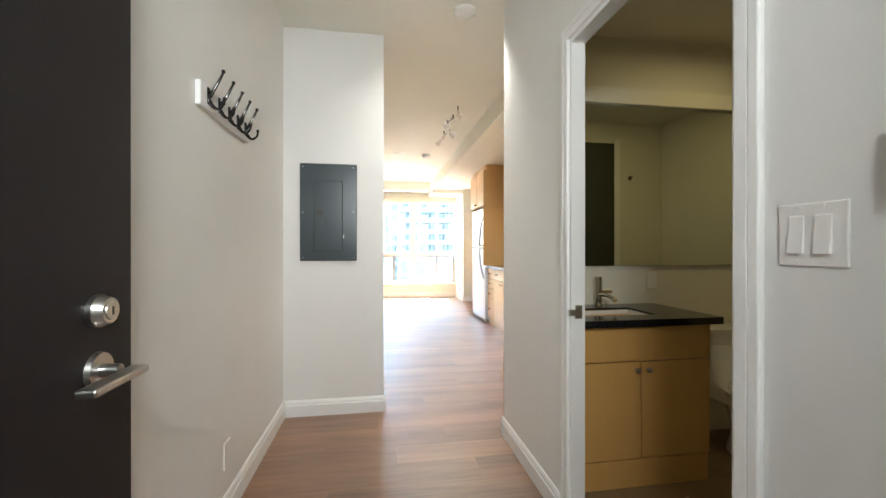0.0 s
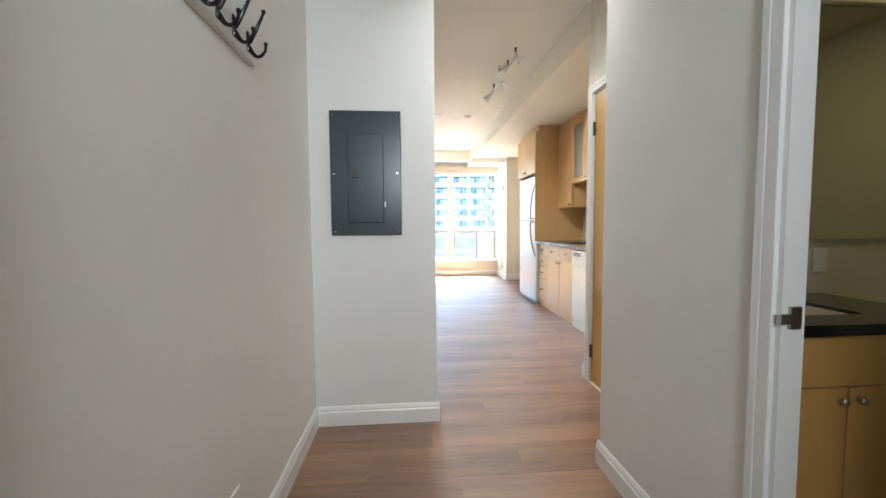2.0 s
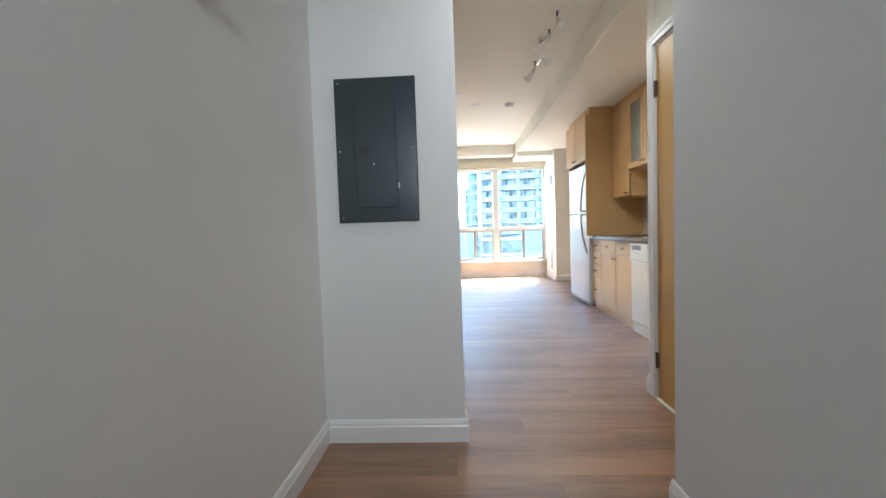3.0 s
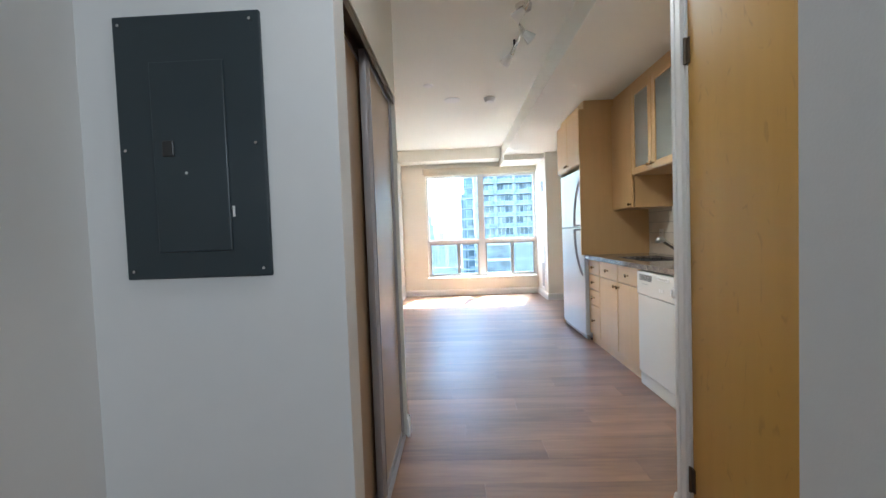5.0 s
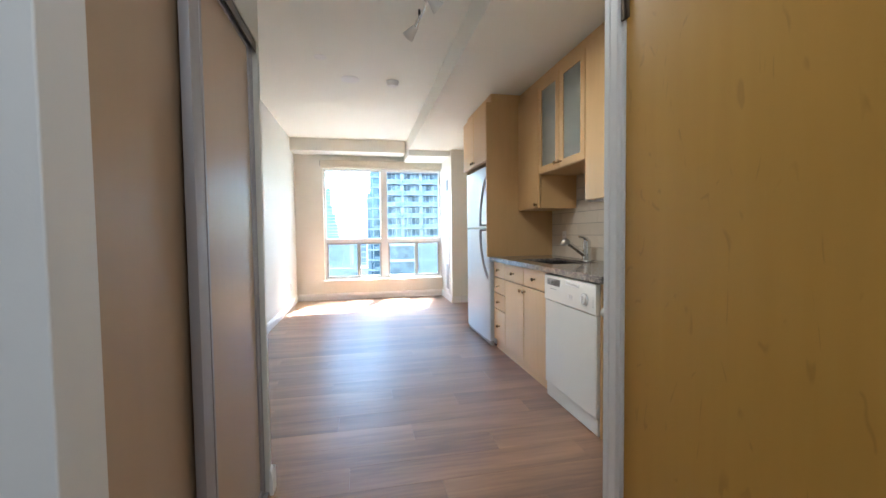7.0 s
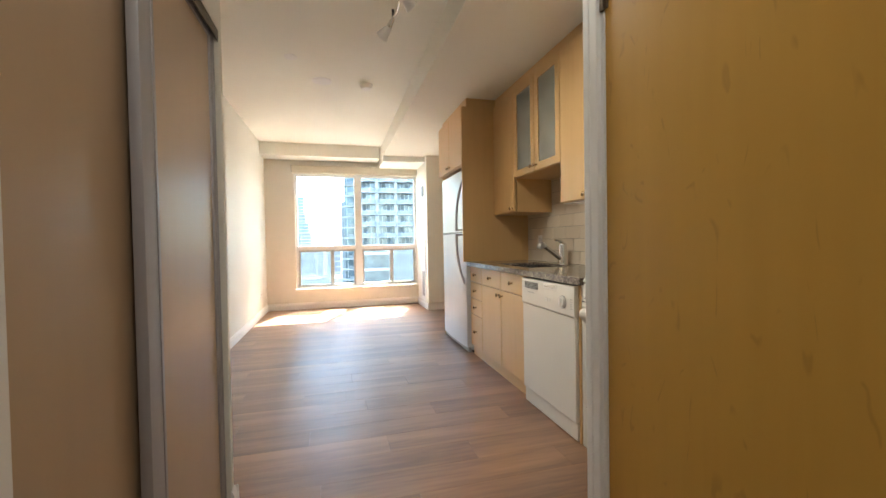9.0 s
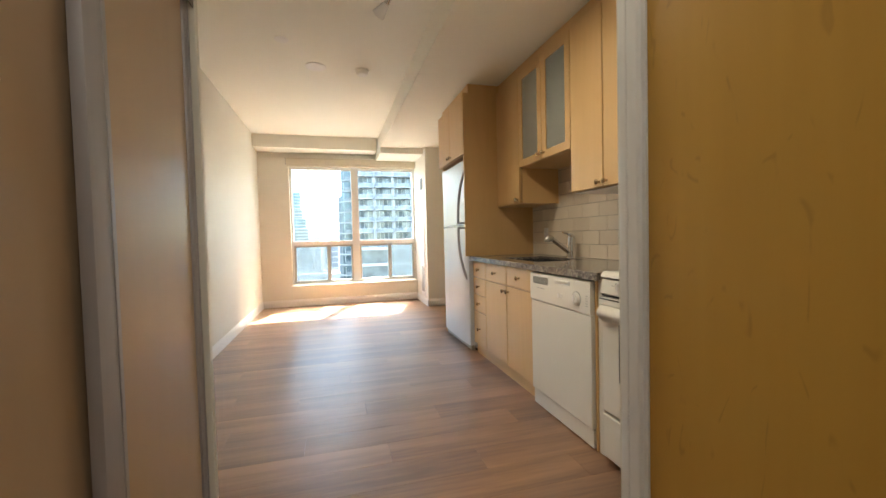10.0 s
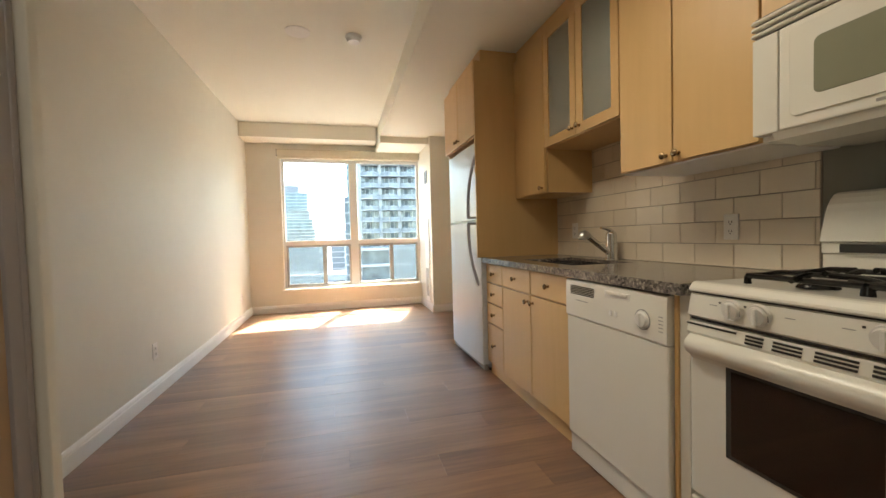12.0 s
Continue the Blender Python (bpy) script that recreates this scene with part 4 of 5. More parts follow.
for y in (4.390, 4.316, 4.062, 3.985):
    bm = bmesh.new()
    tube(bm, (SF + 0.003, y, 0.863), (SF - 0.008, y, 0.861), 0.030, 0.029, 28)
    tube(bm, (SF - 0.008, y, 0.861), (SF - 0.016, y, 0.860), 0.025, 0.022, 24)
    k = part("knob", bm, M_PLASTIC, fas, "white gas knob", True)
    part("scale", slab(SF - 0.0088, SF - 0.006, y - 0.0275, y - 0.0255, 0.849, 0.872), M_GREY, k)
    part("grip", slab(SF - 0.023, SF - 0.014, y - 0.005, y + 0.005, 0.837, 0.880, bevel=0.002), M_PLASTIC, k)
    part("mark", slab(SF + 0.0042, SF + 0.007, y + 0.040, y + 0.046, 0.874, 0.879), M_DARKPL, fas)
for y in (4.452, 4.246, 4.130):
    for k in range(2):
        part("legend", slab(SF + 0.0030, SF + 0.006, y - 0.012, y + 0.012 - 0.006 * k, 0.8655 - 0.006 * k, 0.8675 - 0.006 * k), M_GREY, fas)
bm = bmesh.new()
profile(bm, [(SF + 0.046, 0.764), (SF - 0.006, 0.764), (SF - 0.010, 0.776), (SF - 0.002, 0.808), (SF + 0.046, 0.812)], "y", SA + 0.002, SB - 0.002)
od = part("oven_door", slab(SF - 0.002, SF + 0.044, SA + 0.003, SB - 0.003, 0.262, 0.768, bevel=0.010, seg=3), M_WHITE, st)
head = part("vent_panel", bm, M_WHITE, st)
for a, b, rows in ((4.376, 4.536, 1), (4.303, 4.349, 3), (4.213, 4.279, 3), (4.107, 4.187, 3), (3.995, 4.083, 3), (3.905, 3.970, 3)):
    for j in range(3 - rows, 3):
        z = 0.779 + 0.0092 * j
        part("vent_slot", slab(SF - 0.0112 + 0.0024 * j, SF + 0.004, a, b, z, z + 0.0055), M_DARKPL, head)
# dark strips laid in the stove's two seams as their shade
part("door_gap_shade", slab(SF + 0.004, SF + 0.02, SA + 0.004, SB - 0.004, 0.8125, 0.8195), M_DARKPL, st)
part("top_gap_shade", slab(SF + 0.012, SF + 0.03, SA + 0.003, SB - 0.003, 0.8935, 0.8985), M_DARKPL, st)
bm = bmesh.new()
profile(bm, [(SF - 0.001, 0.690)] + [(SF - 0.001 - 0.033 * math.sin(math.pi * k / 14) ** 0.8, 0.698 + 0.074 * k / 14) for k in range(1, 14)] + [(SF - 0.001, 0.773)], "y", SA + 0.012, SB - 0.012)
part("handle", bm, M_WHITE, od, "broad white door handle", True)
gl = part("window_surround", slab(SF - 0.006, SF + 0.002, SA + 0.105, SB - 0.126, 0.433, 0.700, bevel=0.003), M_DARKPL, od)
part("window_glass", slab(SF - 0.008, SF - 0.005, SA + 0.12, SB - 0.144, 0.446, 0.688, bevel=0.001), M_OVEN, gl, "dark oven glass")
dr = part("drawer", slab(SF - 0.002, SF + 0.044, SA + 0.003, SB - 0.003, 0.040, 0.250, bevel=0.008, seg=3), M_WHITE, st)
bm = bmesh.new()
profile(bm, [(SF - 0.001, 0.168), (SF - 0.014, 0.176), (SF - 0.016, 0.186), (SF - 0.001, 0.200)], "y", SA + 0.14, SB - 0.14)
part("pull", bm, M_WHITE, dr)
bm = bmesh.new()
profile(bm, [(2.535, 0.905), (2.455, 0.905), (2.455, 0.996), (2.448, 1.000), (2.448, 1.034), (2.436, 1.040), (2.436, 1.140), (2.439, 1.165), (2.446, 1.184), (2.456, 1.198), (2.470, 1.205), (2.490, 1.208), (2.535, 1.208)], "y", SA + 0.004, SB - 0.008)
for v in bm.verts:
    if v.co.z > 1.05:
        v.co.y += (v.co.z - 1.05) * (-0.20 if v.co.y > 4.2 else 0.20)
bg = part("backguard", bm, M_WHITE, st)
part("vent_gap", slab(2.4395, 2.458, SA + 0.02, SB - 0.064, 1.003, 1.031), M_DARKPL, bg)


def grate(y, parent):
    bm = bmesh.new()
    z, r = 0.952, 0.0082
    x0, x1, a, b = 1.985, 2.345, y - 0.135, y + 0.135
    for p, q in (((x0, a, z), (x1, a, z)), ((x0, b, z), (x1, b, z)), ((x0, a, z), (x0, b, z)), ((x1, a, z), (x1, b, z)), ((2.15, a, z), (2.15, b, z))):
        tube(bm, p, q, r, r, 8)
    for cx in (2.052, 2.248):
        for dx, dy in ((1, 0), (-1, 0), (0, 1), (0, -1)):
            ex = 0.097 if dx else 0.135
            bent(bm, [(cx + dx * (ex if dx else 0), y + dy * 0.135, z), (cx + dx * ex * 0.6, y + dy * 0.09, z + 0.010), (cx + dx * 0.028, y + dy * 0.028, z + 0.012)], r, 8)
    for x in (x0, x1):
        for yy in (a, b):
            tube(bm, (x, yy, z), (x, yy, 0.929), r, r * 1.2, 8)
    return part("grate", bm, M_IRON, parent, "black cast iron grate", True)


for y in (4.290, 4.010):
    grate(y, cook)
    for cx in (2.052, 2.248):
        bm = bmesh.new()
        tube(bm, (cx, y, 0.928), (cx, y, 0.938), 0.046, 0.040, 24)
        tube(bm, (cx, y, 0.938), (cx, y, 0.946), 0.032, 0.030, 24)
        part("burner", bm, M_IRON, cook, "black burner cap", True)

# refrigerator
RF, RA, RB = 1.872, 6.452, 7.312
fr = thing("refrigerator", (2.2, 6.88, 0.0), "white top-freezer refrigerator with grey curved handles", "refrigerator")
part("body", slab(RF + 0.075, 2.53, RA + 0.006, RB - 0.006, 0.03, 1.815, bevel=0.004), M_FRIDGE, fr)
for nm, a, b, z_far, z_near in (("freezer_door", 1.219, 1.828, 1.745, 1.232), ("fridge_door", 0.062, 1.197, 0.690, 1.184)):
    side = [(RF + 0.072, RA), (RF + 0.022, RA)]
    for k in range(15):
        u = k / 7.0 - 1.0
        side.append((RF + 0.016 * abs(u) ** 3, RA + 0.006 + (RB - RA - 0.012) * (u + 1.0) / 2.0))
    side += [(RF + 0.022, RB), (RF + 0.072, RB)]
    d = part(nm, profile(bmesh.new(), side, "z", a, b), M_FRIDGE, fr, "", True)
    y = RA + 0.050
    pts = arc((RF + 0.012, y, z_far), (RF - 0.072, y, (z_far * 0.55 + z_near * 0.45)), (RF - 0.066, y, z_near), 14)
    part("handle", bent(bmesh.new(), pts, [0.009] + [0.0125] * 12 + [0.0135, 0.0135], 12), M_HANDLE, d, "grey curved handle", True)
    part("handle_bracket", slab(RF - 0.074, RF + 0.03, y - 0.014, y + 0.014, z_near - 0.009, z_near + 0.009, bevel=0.004), M_HANDLE, d, "grey handle bracket")
part("gasket", slab(RF + 0.012, RF + 0.070, RA + 0.010, RB - 0.010, 1.196, 1.220), M_DARKPL, fr)
bm = bmesh.new()
box(bm, RF + 0.030, RF + 0.060, RA + 0.01, RB - 0.01, 0.012, 0.058, bevel=0.003)
part("kick_grille", bm, M_GREY, fr)
part("hinge_cover", slab(RF + 0.01, RF + 0.10, RB - 0.075, RB - 0.02, 1.826, 1.842, bevel=0.003), M_PLASTIC, fr)
for y in (RA + 0.05, RB - 0.05):
    part("foot", tube(bmesh.new(), (RF + 0.10, y, 0.0), (RF + 0.10, y, 0.032), 0.018, 0.014, 12), M_DARKPL, fr, "", True)

# tall panel and the cabinet over the fridge
tp = thing("tall_panel", (2.2, 6.437, 0.917), "tall maple panel between fridge and counter", "panel")
part("board", slab(1.852, ROOM_R - 0.002, 6.427, 6.447, 0.917, 2.435, bevel=0.0015), M_MAPLE, tp)
part("scribe", slab(1.905, ROOM_R - 0.002, 6.430, 6.446, 2.435, KCEIL - 0.001), M_MAPLE, tp)
c = carcass("over_fridge_cabinet", 6.449, 7.315, 1.872, 1.872, 2.435, "maple cabinet with two doors over the refrigerator")
ym = 6.882
front(c, "door", 1.852, ym, 7.315, 1.872, 2.435, (ym + 0.035, 1.915))
front(c, "door", 1.852, 6.449, ym, 1.872, 2.435, (ym - 0.035, 1.915))
part("scribe", slab(1.905, 1.925, 6.449, 7.315, 2.435, KCEIL - 0.001), M_MAPLE, c)
solid("side_panel", M_MAPLE, "full-height maple side panel of the refrigerator", "panel", (1.90, ROOM_R - 0.002, 7.318, 7.338, 0.0, 2.435), bevel=0.0015)

# upper cabinets
U0, U1, UG, U2, U3, U4 = 6.424, 5.956, 5.582, 5.210, 4.890, 4.534
c = carcass("wall_cabinet", U1, U0, UF + 0.020, 1.372, 2.435, "narrow maple wall cabinet with one door")
front(c, "door", UF, U1, 6.27, 1.372, 2.435, (U1 + 0.035, 1.405))
part("filler", slab(UF + 0.006, UF + 0.020, 6.272, U0 - 0.001, 1.372, 2.435), M_MAPLE, c)
part("scribe", slab(UF + 0.03, UF + 0.045, U1, U0, 2.435, KCEIL - 0.001), M_MAPLE_H, c)


def glass_door(parent, y0, y1, z0, z1, knob_at):
    w = 0.058
    bm = bmesh.new()
    a, b, p, q = y0 + G, y1 - G, z0 + G, z1 - G
    for r in ((a, a + w, p, q), (b - w, b, p, q)):
        box(bm, UF, UF + 0.019, *r, bevel=0.002)
    d = part("door", bm, M_MAPLE, parent, "maple frame door with a frosted pane")
    for r in ((a + w, b - w, p, p + w), (a + w, b - w, q - w, q)):
        part("rail", slab(UF + 0.0004, UF + 0.0186, *r), M_MAPLE_H, d)
    part("pane", slab(UF + 0.008, UF + 0.012, a + w - 0.006, b - w + 0.006, p + w - 0.006, q - w + 0.006), M_FROSTED, d, "frosted glass pane")
    knob(d, UF, *knob_at)


c = thing("glass_cabinet", ((UF + ROOM_R) / 2, UG, 1.665), "maple wall cabinet with two frosted glass doors", "cabinet", "kitchen cabinets")
for nm, b in (("side", (UF + 0.020, ROOM_R, U2 + 0.001, U2 + 0.017, 1.665, 2.435)), ("side", (UF + 0.020, ROOM_R, U1 - 0.017, U1 - 0.001, 1.665, 2.435)),
              ("bottom", (UF + 0.020, ROOM_R, U2 + 0.017, U1 - 0.017, 1.665, 1.681)), ("top", (UF + 0.020, ROOM_R, U2 + 0.017, U1 - 0.017, 2.419, 2.435)),
              ("back", (ROOM_R - 0.012, ROOM_R - 0.002, U2 + 0.017, U1 - 0.017, 1.681, 2.419))):
    part(nm, slab(*b), M_MAPLE if nm != "back" else M_PLASTIC, c)
for z in (1.93, 2.18):
    part("shelf", slab(UF + 0.021, ROOM_R - 0.012, U2 + 0.018, U1 - 0.018, z, z + 0.016), M_PLASTIC, c, "white shelf")
glass_door(c, UG, U1, 1.665, 2.435, (UG + 0.035, 1.712))
glass_door(c, U2, UG, 1.665, 2.435, (UG - 0.035, 1.712))
part("scribe", slab(UF + 0.03, UF + 0.045, U2, U1, 2.435, KCEIL - 0.001), M_MAPLE_H, c)
c = carcass("wall_cabinet", U4, U2, UF + 0.020, 1.375, 2.435, "maple wall cabinet with two doors beside the microwave")
front(c, "door", UF, U3, U2, 1.375, 2.435, (U3 + 0.032, 1.408))
front(c, "door", UF, U4, U3, 1.375, 2.435, (U3 - 0.032, 1.408))
part("underside", slab(UF + 0.024, ROOM_R - 0.004, U4 + 0.004, U2 - 0.004, 1.369, 1.3755), M_PLASTIC, c, "white underside")
part("scribe", slab(UF + 0.03, UF + 0.045, U4, U2, 2.435, KCEIL - 0.001), M_MAPLE_H, c)
c = carcass("wall_cabinet", SA, U4, UF + 0.020, 1.768, 2.435, "maple wall cabinet above the microwave")
front(c, "door", UF, 4.205, U4, 1.765, 2.435, (4.24, 1.81))
front(c, "door", UF, SA, 4.205, 1.765, 2.435, (4.17, 1.81))
part("scribe", slab(UF + 0.03, UF + 0.045, SA, U4, 2.435, KCEIL - 0.001), M_MAPLE_H, c)

# microwave over the stove
MF = 2.140
mw = thing("microwave", (2.34, 4.2, 1.372), "white over-the-range microwave with a smoked window", "microwave")
part("body", slab(MF + 0.045, ROOM_R - 0.01, SA, U4 - 0.004, 1.371, 1.764, bevel=0.003), M_WHITE, mw)
for k in range(3):
    z = 1.702 + 0.0205 * k
    bm = profile(bmesh.new(), [(MF + 0.044, z), (MF - 0.002, z), (MF - 0.006, z + 0.004), (MF + 0.002, z + 0.0135), (MF + 0.044, z + 0.0135)], "y", SA, U4 - 0.004)
    part("louvre", bm, M_WHITE, mw)
part("louvre_gap", slab(MF + 0.010, MF + 0.046, SA + 0.004, U4 - 0.008, 1.697, 1.763), M_DARKPL, mw)
part("side_strip", slab(MF, MF + 0.044, 4.453, U4 - 0.004, 1.388, 1.695, bevel=0.004), M_WHITE, mw)
d = part("door", slab(MF - 0.002, MF + 0.044, 3.985, 4.449, 1.388, 1.695, bevel=0.006, seg=3), M_WHITE, mw)
part("raised_frame", rounded(MF - 0.008, MF, 4.03, 4.415, 1.420, 1.676, 0.018), M_WHITE, d)
part("window", rounded(MF - 0.0095, MF - 0.007, 4.075, 4.352, 1.466, 1.625, 0.018), M_MICRO, d, "smoked oven window")
part("badge", slab(MF - 0.0035, MF - 0.001, 4.12, 4.22, 1.401, 1.409), M_GREY, d)
part("keypad", slab(MF, MF + 0.044, SA, 3.982, 1.388, 1.695, bevel=0.004), M_PLASTIC, mw)
bm = bmesh.new()
profile(bm, [(MF + 0.006, 1.390), (MF + 0.02, 1.365), (MF + 0.12, 1.352), (2.53, 1.362), (2.53, 1.394)], "y", SA + 0.01, U4 - 0.06)
part("vent_hood", bm, M_WHITE, mw)
outlet(ROOM_R - 0.010, -1, 4.936, 1.100, "white double wall outlet set in the tiled backsplash")
outlet(ROOM_R - 0.010, -1, 6.17, 1.106, "white double wall outlet in the tiles beside the tall panel")


# ---- bathroom ----
va = thing("vanity", (1.5, 2.37, 0.0), "maple bathroom vanity with two doors and round knobs", "vanity")
VX0, VX1, VF = 1.057, 1.885, 2.135
part("body", slab(VX0, VX1, VF + 0.020, BATH_Y - 0.002, 0.10, 0.802), M_VANITY, va)
part("kick", slab(VX0, VX1 - 0.012, VF + 0.035, BATH_Y - 0.002, 0.0, 0.101), M_VANITY, va)
part("apron", slab(VX0, VX1, VF, VF + 0.019, 0.627, 0.800, bevel=0.002), M_VANITY, va)
for a, b, k in ((VX0, 1.498, 1.468), (1.502, VX1, 1.532)):
    d = part("door", slab(a + 0.001, b - 0.001, VF, VF + 0.019, 0.145, 0.622, bevel=0.002), M_VANITY, va)
    bm = bmesh.new()
    tube(bm, (k, VF, 0.585), (k, VF - 0.012, 0.585), 0.006, 0.005, 12)
    ball(bm, (k, VF - 0.019, 0.585), 0.014, 0.010, 0.014, 14, 8)
    part("knob", bm, M_NICKEL, d, "round nickel knob", True)
part("skirting", slab(VX0, VX1 - 0.004, VF + 0.006, VF + 0.034, 0.0, 0.138, bevel=0.002), M_VANITY, va)
TX1 = 1.930
bx0, bx1, by0, by1 = 1.22, 1.66, 2.225, 2.475
bm = bmesh.new()
for b in ((1.056, TX1, 2.098, by0), (1.056, TX1, by1, BATH_Y - 0.001), (1.056, bx0, by0, by1), (bx1, TX1, by0, by1)):
    box(bm, b[0], b[1], b[2], b[3], 0.803, 0.838)
tagged(make("stone_countertop", bm, M_BLACKSTONE), "polished black stone vanity top", "countertop")
bs = thing("bathroom_basin", (1.44, 2.35, 0.676), "white rectangular undermounted ceramic basin", "basin")
bm = bmesh.new()
for b in ((bx0 - 0.012, bx0, by0 - 0.012, by1 + 0.012, 0.676, 0.802), (bx1, bx1 + 0.012, by0 - 0.012, by1 + 0.012, 0.676, 0.802),
          (bx0, bx1, by0 - 0.012, by0, 0.676, 0.802), (bx0, bx1, by1, by1 + 0.012, 0.676, 0.802), (bx0 - 0.012, bx1 + 0.012, by0 - 0.012, by1 + 0.012, 0.661, 0.676)):
    box(bm, *b)
part("bowl", bm, M_CERAMIC, bs)
bm = bmesh.new()
for b in ((bx0 + 0.0005, bx0 + 0.005, by0, by1), (bx1 - 0.005, bx1 - 0.0005, by0, by1), (bx0 + 0.005, bx1 - 0.005, by0 + 0.0005, by0 + 0.005), (bx0 + 0.005, bx1 - 0.005, by1 - 0.005, by1 - 0.0005)):
    box(bm, *b, 0.678, 0.826)
part("rim", bm, M_CERAMIC, bs)
bf = thing("bathroom_faucet", (1.505, 2.535, 0.838), "chrome single-lever basin faucet", "faucet")
bm = bmesh.new()
tube(bm, (1.505, 2.535, 0.838), (1.505, 2.535, 1.001), 0.021, 0.021, 20)
tube(bm, (1.505, 2.535, 1.001), (1.505, 2.535, 1.016), 0.023, 0.023, 20)
part("body", bm, M_CHROME, bf, "", True)
bm = bent(bmesh.new(), [(1.505, 2.53, 0.911), (1.510, 2.47, 0.916), (1.518, 2.41, 0.908), (1.520, 2.385, 0.891)], [0.013, 0.012, 0.012, 0.013], 12)
part("spout", bm, M_CHROME, bf, "", True)
part("lever", tube(bmesh.new(), (1.520, 2.53, 0.931), (1.580, 2.515, 0.931), 0.009, 0.011, 12), M_CHROME, bf, "", True)

mi = thing("wall_mirror", (1.9, BATH_Y, 1.06), "large frameless bathroom mirror above the vanity", "mirror")
part("backing", slab(1.058, 2.635, BATH_Y - 0.010, BATH_Y, 1.077, 2.167), M_GREY, mi)
part("glass", slab(1.059, 2.634, BATH_Y - 0.016, BATH_Y - 0.0102, 1.078, 2.166), M_MIRROR, mi)
va2 = thing("light_valance", (1.8, 2.56, 2.05), "cream painted box valance above the mirror", "valance")
part("box", slab(1.056, 2.632, 2.572, BATH_Y - 0.018, 2.072, 2.170, bevel=0.003), M_BATH, va2)
outlet_b = thing("outlet", (1.92, BATH_Y, 0.93), "white wall outlet between vanity top and mirror", "outlet")
part("plate", slab(1.885, 1.955, BATH_Y - 0.006, BATH_Y, 0.93, 1.035, bevel=0.0025), M_PLASTIC, outlet_b)

# one-piece toilet, built round its middle line
to = thing("toilet", (2.27, 2.3, 0.0), "white one-piece ceramic toilet beside the vanity", "toilet")
TX = 2.330


def loft(bm, sections, seg=28):
    """Rings of given middle, half-widths and height, joined in order."""
    rings = []
    for cy, rx, ry, z, sq in sections:
        ring = []
        for k in range(seg):
            a = 2 * math.pi * k / seg
            c, s = math.cos(a), math.sin(a)
            ring.append(bm.verts.new((TX + rx * math.copysign(abs(c) ** sq, c), cy + ry * math.copysign(abs(s) ** sq, s), z)))
        rings.append(ring)
    for a, b in zip(rings, rings[1:]):
        for k in range(seg):
            bm.faces.new((a[k], a[(k + 1) % seg], b[(k + 1) % seg], b[k]))
    bm.faces.new(rings[0][::-1])
    bm.faces.new(rings[-1])
    bmesh.ops.recalc_face_normals(bm, faces=bm.faces[:])
    return bm


bm = loft(bmesh.new(), [(2.19, 0.130, 0.255, 0.0, 0.8), (2.19, 0.128, 0.25, 0.03, 0.8), (2.19, 0.112, 0.232, 0.10, 0.8), (2.19, 0.115, 0.235, 0.18, 0.85),
                        (2.18, 0.150, 0.27, 0.27, 0.9), (2.18, 0.182, 0.30, 0.335, 0.95), (2.18, 0.187, 0.31, 0.370, 0.95)])
part("bowl", bm, M_CERAMIC, to, "", True)
bm = loft(bmesh.new(), [(2.52, 0.150, 0.093, 0.34, 0.35), (2.52, 0.155, 0.094, 0.42, 0.35), (2.515, 0.160, 0.098, 0.668, 0.35)])
tank = part("tank", bm, M_CERAMIC, to, "", True)
part("tank_lid", loft(bmesh.new(), [(2.512, 0.168, 0.103, 0.670, 0.3), (2.512, 0.172, 0.105, 0.678, 0.3), (2.512, 0.168, 0.103, 0.699, 0.3)]), M_CERAMIC, tank, "", True)
bm = loft(bmesh.new(), [(2.40, 0.172, 0.21, 0.30, 0.5), (2.42, 0.170, 0.19, 0.345, 0.5), (2.48, 0.168, 0.128, 0.39, 0.5), (2.505, 0.170, 0.108, 0.46, 0.5), (2.513, 0.172, 0.100, 0.605, 0.45)])
part("shoulder", bm, M_CERAMIC, to, "", True)
part("seat", loft(bmesh.new(), [(2.14, 0.184, 0.265, 0.371, 0.95), (2.14, 0.188, 0.270, 0.379, 0.95), (2.14, 0.186, 0.268, 0.389, 0.95)]), M_CERAMIC, to, "", True)
part("seat_lid", loft(bmesh.new(), [(2.14, 0.182, 0.264, 0.392, 0.95), (2.14, 0.186, 0.268, 0.399, 0.95), (2.14, 0.170, 0.248, 0.413, 0.95), (2.14, 0.10, 0.165, 0.418, 0.95)]), M_CERAMIC, to, "", True)
bm = bent(bmesh.new(), [(1.995, 2.60, 0.17), (1.995, 2.55, 0.17), (2.00, 2.50, 0.19), (2.04, 2.49, 0.27), (2.08, 2.50, 0.34)], 0.008, 8)
tagged(make("supply_hose", bm, M_CHROME, True), "thin braided water hose behind the toilet", "hose")
wd = thing("door_bathroom", (2.2, BATH_NEAR, 0.0), "dark green-grey door on the far bathroom wall", "door", kind="structure")
part("leaf", slab(1.80, 2.64, BATH_NEAR + 0.001, BATH_NEAR + 0.02, 0.01, 2.28, bevel=0.002), M_GREENDOOR, wd)
part("trim", slab(2.645, 2.71, BATH_NEAR, BATH_NEAR + 0.018, 0.0, 2.33, bevel=0.003), M_TRIM, wd)
rh = thing("robe_hook", (2.83, BATH_NEAR, 1.92), "small dark robe hook on the bathroom wall", "hook")
part("plate", slab(2.812, 2.842, BATH_NEAR, BATH_NEAR + 0.008, 1.905, 1.945, bevel=0.002), M_BRONZE, rh)
part("peg", bent(bmesh.new(), [(2.827, BATH_NEAR + 0.006, 1.925), (2.827, BATH_NEAR + 0.035, 1.92), (2.827, BATH_NEAR + 0.045, 1.945)], 0.006, 8), M_BRONZE, rh, "", True)

